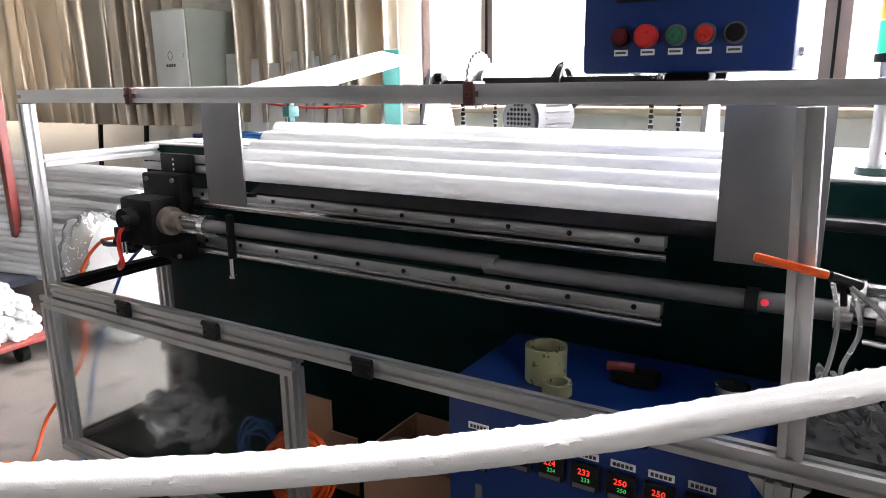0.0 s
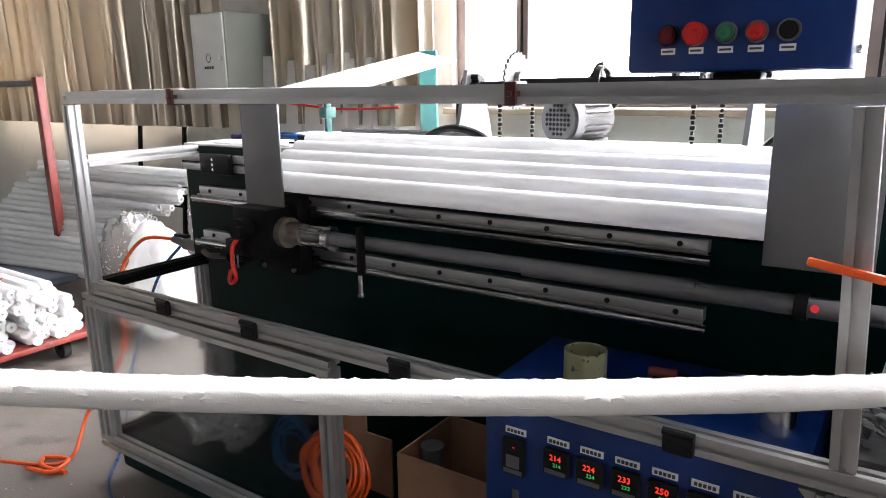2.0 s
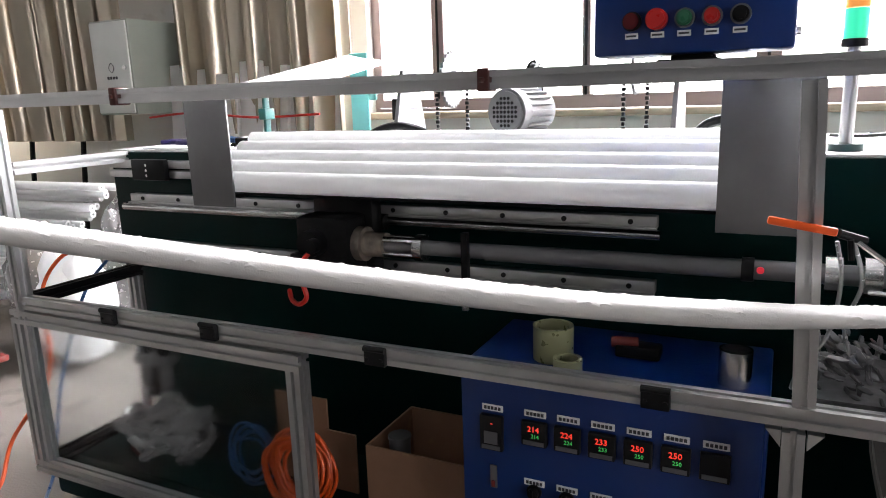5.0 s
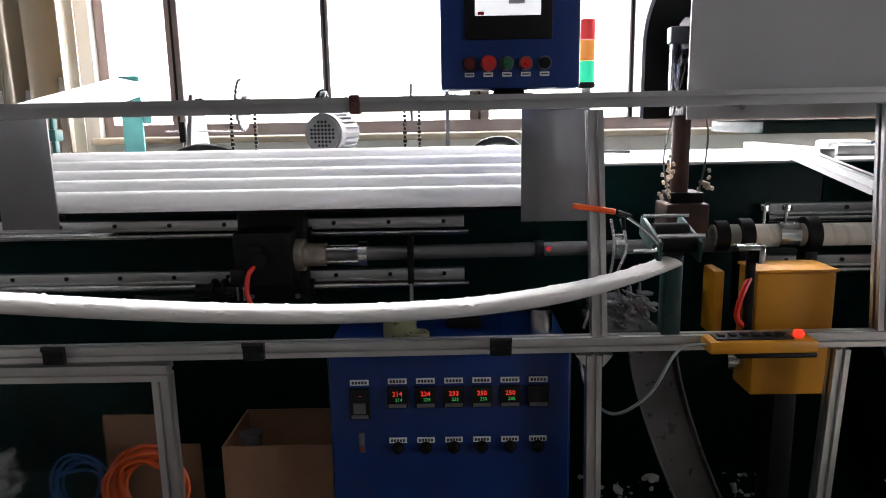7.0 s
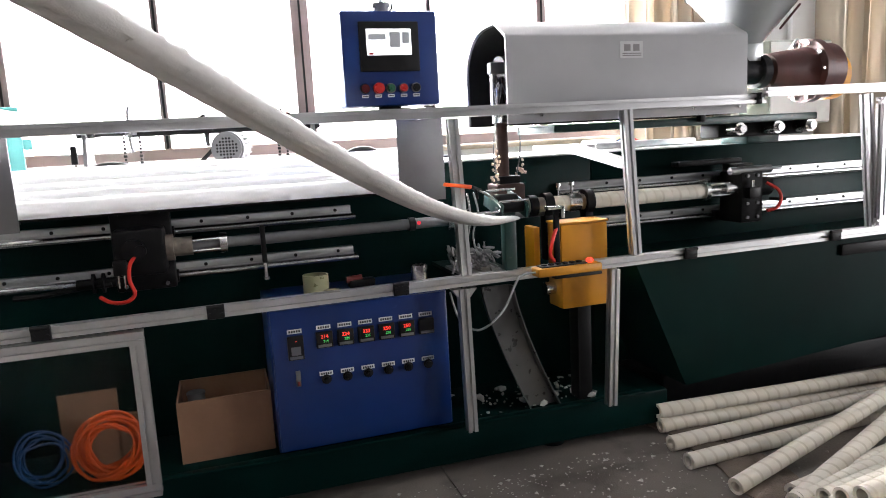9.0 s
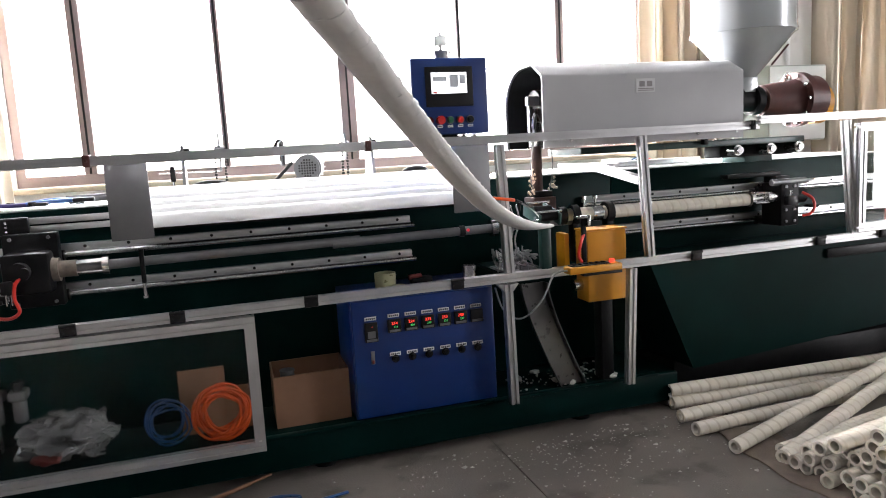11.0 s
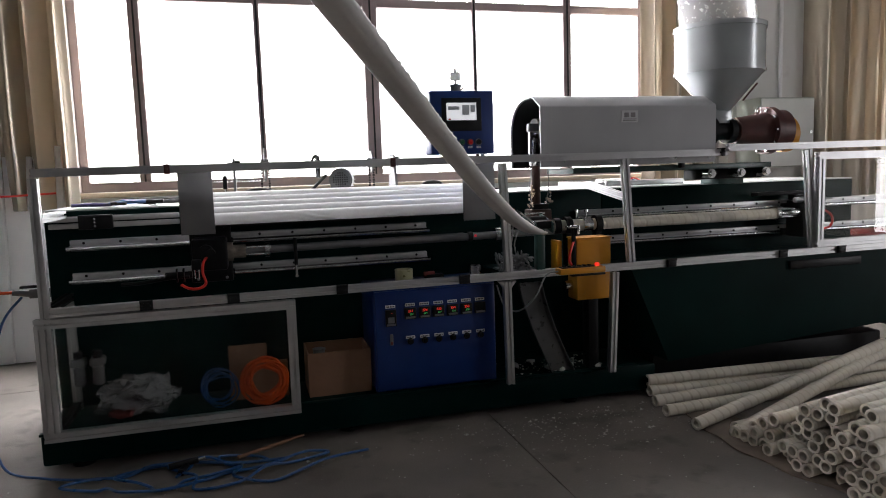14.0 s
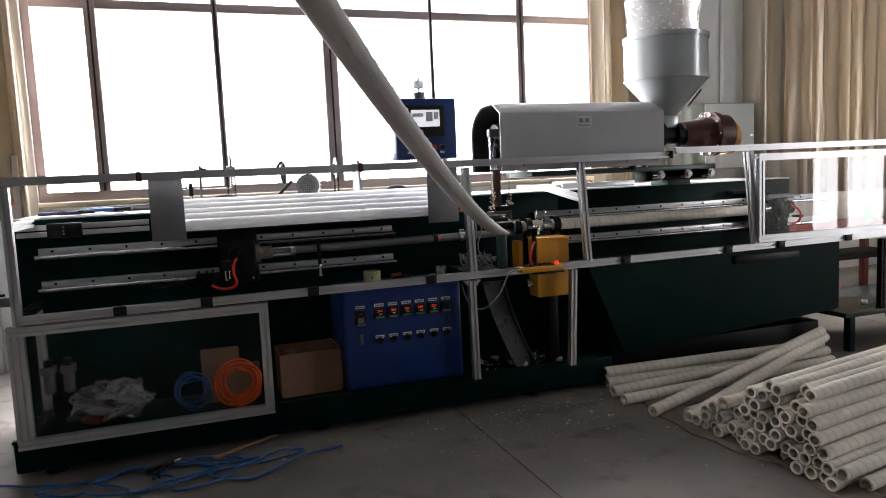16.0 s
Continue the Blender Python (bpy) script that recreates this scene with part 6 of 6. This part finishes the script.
# ---- motion ----
def motions():
    left = [(0, -0.876), (0.5, -0.777), (1, -0.694), (1.5, -0.623), (2, -0.575), (2.8, -0.505), (4.2, -0.325), (5.5, -0.154), (6, -0.108), (6.5, -0.05), (7, 0.014),
            (7.5, 0.066), (8, 0.125), (8.5, 0.158), (8.7, 0.1), (9, -0.146), (9.5, -0.608), (9.9, -0.86), (10.5, -0.84), (12.5, -0.628), (14.5, -0.389), (16, -0.223)]
    walk(cl, [(t, pose(x, 1.74, 0.757)) for t, x in left])
    right = [(0, 0.62), (5.5, 1.2), (7.5, 1.419), (8, 1.472), (8.5, 1.522), (9, 1.575), (9.5, 1.632), (12.5, 1.935), (14.5, 2.145), (16, 2.29)]
    walk(cr, [(t, pose(x, 1.74, 0.785)) for t, x in right])

    def at(t):
        for (a, x), (b, y) in zip(right, right[1:]):
            if a <= t <= b:
                return x + (y - x) * (t - a) / (b - a)
        return right[-1][1]

    times = [0, 2, 4, 5.5] + [6 + 0.5 * k for k in range(21)]
    for k, ob in enumerate(TUBES):
        walk(ob, [(t, pose(max(at(t) - TUBE_STEP * k, 0.955), 1.74, 0.785)) for t in times])
    # the feed trough draws back and sinks behind the bed
    b = (-0.85, 2.3, 0.947)
    walk(ts, [(0, pose(*b)), (9.8, pose(*b)), (10.7, pose(b[0], b[1] + 0.85, b[2])), (11.5, pose(b[0] + 0.5, b[1] + 0.85, b[2] - 0.945)), (16, pose(b[0] + 0.5, b[1] + 0.85, b[2] - 0.945))])
    # rods roll down one place
    for k, ob in enumerate(RODS):
        low = (1.693 + DY * k, 0.892 + DZ * k + (0.003 if k else 0))
        y0, z0 = low[0] + 0.022, low[1] + 0.02
        walk(ob, [(0, pose(-0.05, y0, z0)), (1.6, pose(-0.05, y0, z0)), (1.75, pose(-0.05, (y0 + low[0]) / 2, (z0 + low[1]) / 2, -40)), (1.9, pose(-0.05, low[0], low[1], -80)), (16, pose(-0.05, low[0], low[1], -80))])
    # the strip sways: control places of its curve, second after second
    start = Vector((0.705, 1.47, 0.785))
    sway = [
        (0, (-0.022, 0.971, 0.603), (-0.606, 0.571, 0.731), (-1.325, 0.105, 0.806)),
        (0.5, (0.001, 0.981, 0.717), (-0.645, 0.564, 0.848), (-1.333, 0.116, 0.921)),
        (1, (-0.020, 1.001, 0.747), (-0.655, 0.597, 0.861), (-1.362, 0.178, 1.005)),
        (1.5, (-0.043, 0.974, 0.670), (-0.597, 0.567, 0.797), (-1.320, 0.119, 0.952)),
        (2, (-0.009, 0.999, 0.747), (-0.639, 0.565, 0.826), (-1.343, 0.133, 0.934)),
        (2.5, (0.015, 0.988, 0.723), (-0.665, 0.578, 0.879), (-1.349, 0.133, 0.915)),
        (3, (0.007, 1.002, 0.765), (-0.666, 0.582, 0.894), (-1.350, 0.145, 0.969)),
        (5.5, (0.003, 1.225, 0.782), (-0.836, 1.039, 1.094), (-1.623, 0.774, 1.074)),
        (6, (-0.099, 1.336, 0.657), (-0.902, 1.261, 0.794), (-1.706, 1.151, 0.811)),
        (6.5, (0.041, 1.173, 0.558), (-0.836, 1.006, 0.891), (-1.606, 0.727, 0.815)),
        (7, (0.065, 1.244, 0.603), (-0.889, 1.154, 0.963), (-1.671, 0.957, 0.870)),
        (7.5, (0.022, 1.145, 0.838), (-0.600, 0.781, 1.263), (-1.038, 0.442, 1.314)),
        (8, (0.087, 1.001, 0.794), (-0.446, 0.528, 1.331), (-0.843, 0.109, 1.422)),
        (8.5, (0.198, 0.917, 0.701), (-0.358, 0.390, 1.279), (-0.782, -0.081, 1.309)),
        (9, (0.203, 0.900, 0.819), (-0.225, 0.258, 1.273), (-0.660, -0.244, 1.309)),
        (9.5, (0.109, 0.908, 0.726), (-0.245, 0.236, 1.273), (-0.611, -0.294, 1.399)),
        (12, (0.238, 0.886, 0.939), (-0.082, 0.206, 1.245), (-0.538, -0.424, 1.452)),
        (12.5, (0.259, 0.876, 0.966), (-0.133, 0.226, 1.228), (-0.524, -0.426, 1.471)),
        (13, (0.289, 0.856, 0.993), (-0.107, 0.201, 1.220), (-0.471, -0.466, 1.463)),
        (13.5, (0.268, 0.869, 0.877), (-0.134, 0.214, 1.171), (-0.530, -0.441, 1.401)),
        (14, (0.286, 0.851, 0.873), (-0.107, 0.197, 1.187), (-0.524, -0.451, 1.423)),
        (14.5, (0.308, 0.842, 0.902), (-0.099, 0.185, 1.180), (-0.477, -0.480, 1.405)),
        (15, (0.301, 0.843, 0.857), (-0.095, 0.188, 1.175), (-0.503, -0.467, 1.404)),
        (15.5, (0.310, 0.840, 0.933), (-0.101, 0.189, 1.189), (-0.487, -0.472, 1.403)),
        (16, (0.298, 0.841, 0.894), (-0.127, 0.195, 1.180), (-0.495, -0.469, 1.402)),
    ]
    keyed = [[] for _ in STRIP]
    for t, *ctrl in sway:
        p1, p2, p3 = (Vector(c) for c in ctrl)
        pts = [start * (1 - u) ** 3 + 3 * u * (1 - u) ** 2 * p1 + 3 * u * u * (1 - u) * p2 + u ** 3 * p3 for u in (q / 240 for q in range(241))]
        run = [0.0]
        for a, b in zip(pts, pts[1:]):
            run.append(run[-1] + (b - a).length)

        def along(s):
            if s >= run[-1]:
                return pts[-1] + (pts[-1] - pts[-2]).normalized() * (s - run[-1])
            i = int(np.searchsorted(run, s, side="right")) - 1
            return pts[i].lerp(pts[i + 1], (s - run[i]) / (run[i + 1] - run[i]))

        for k in range(STRIP_N):
            a, b = along(step_len * k), along(step_len * (k + 1))
            x = (b - a).normalized()
            y = Vector((0, 0, 1)).cross(x).normalized()
            m = Matrix((x, y, x.cross(y))).transposed().to_4x4()
            m.translation = a
            keyed[k].append((t, m))
    for ob, rows in zip(STRIP, keyed):
        walk(ob, rows)


motions()
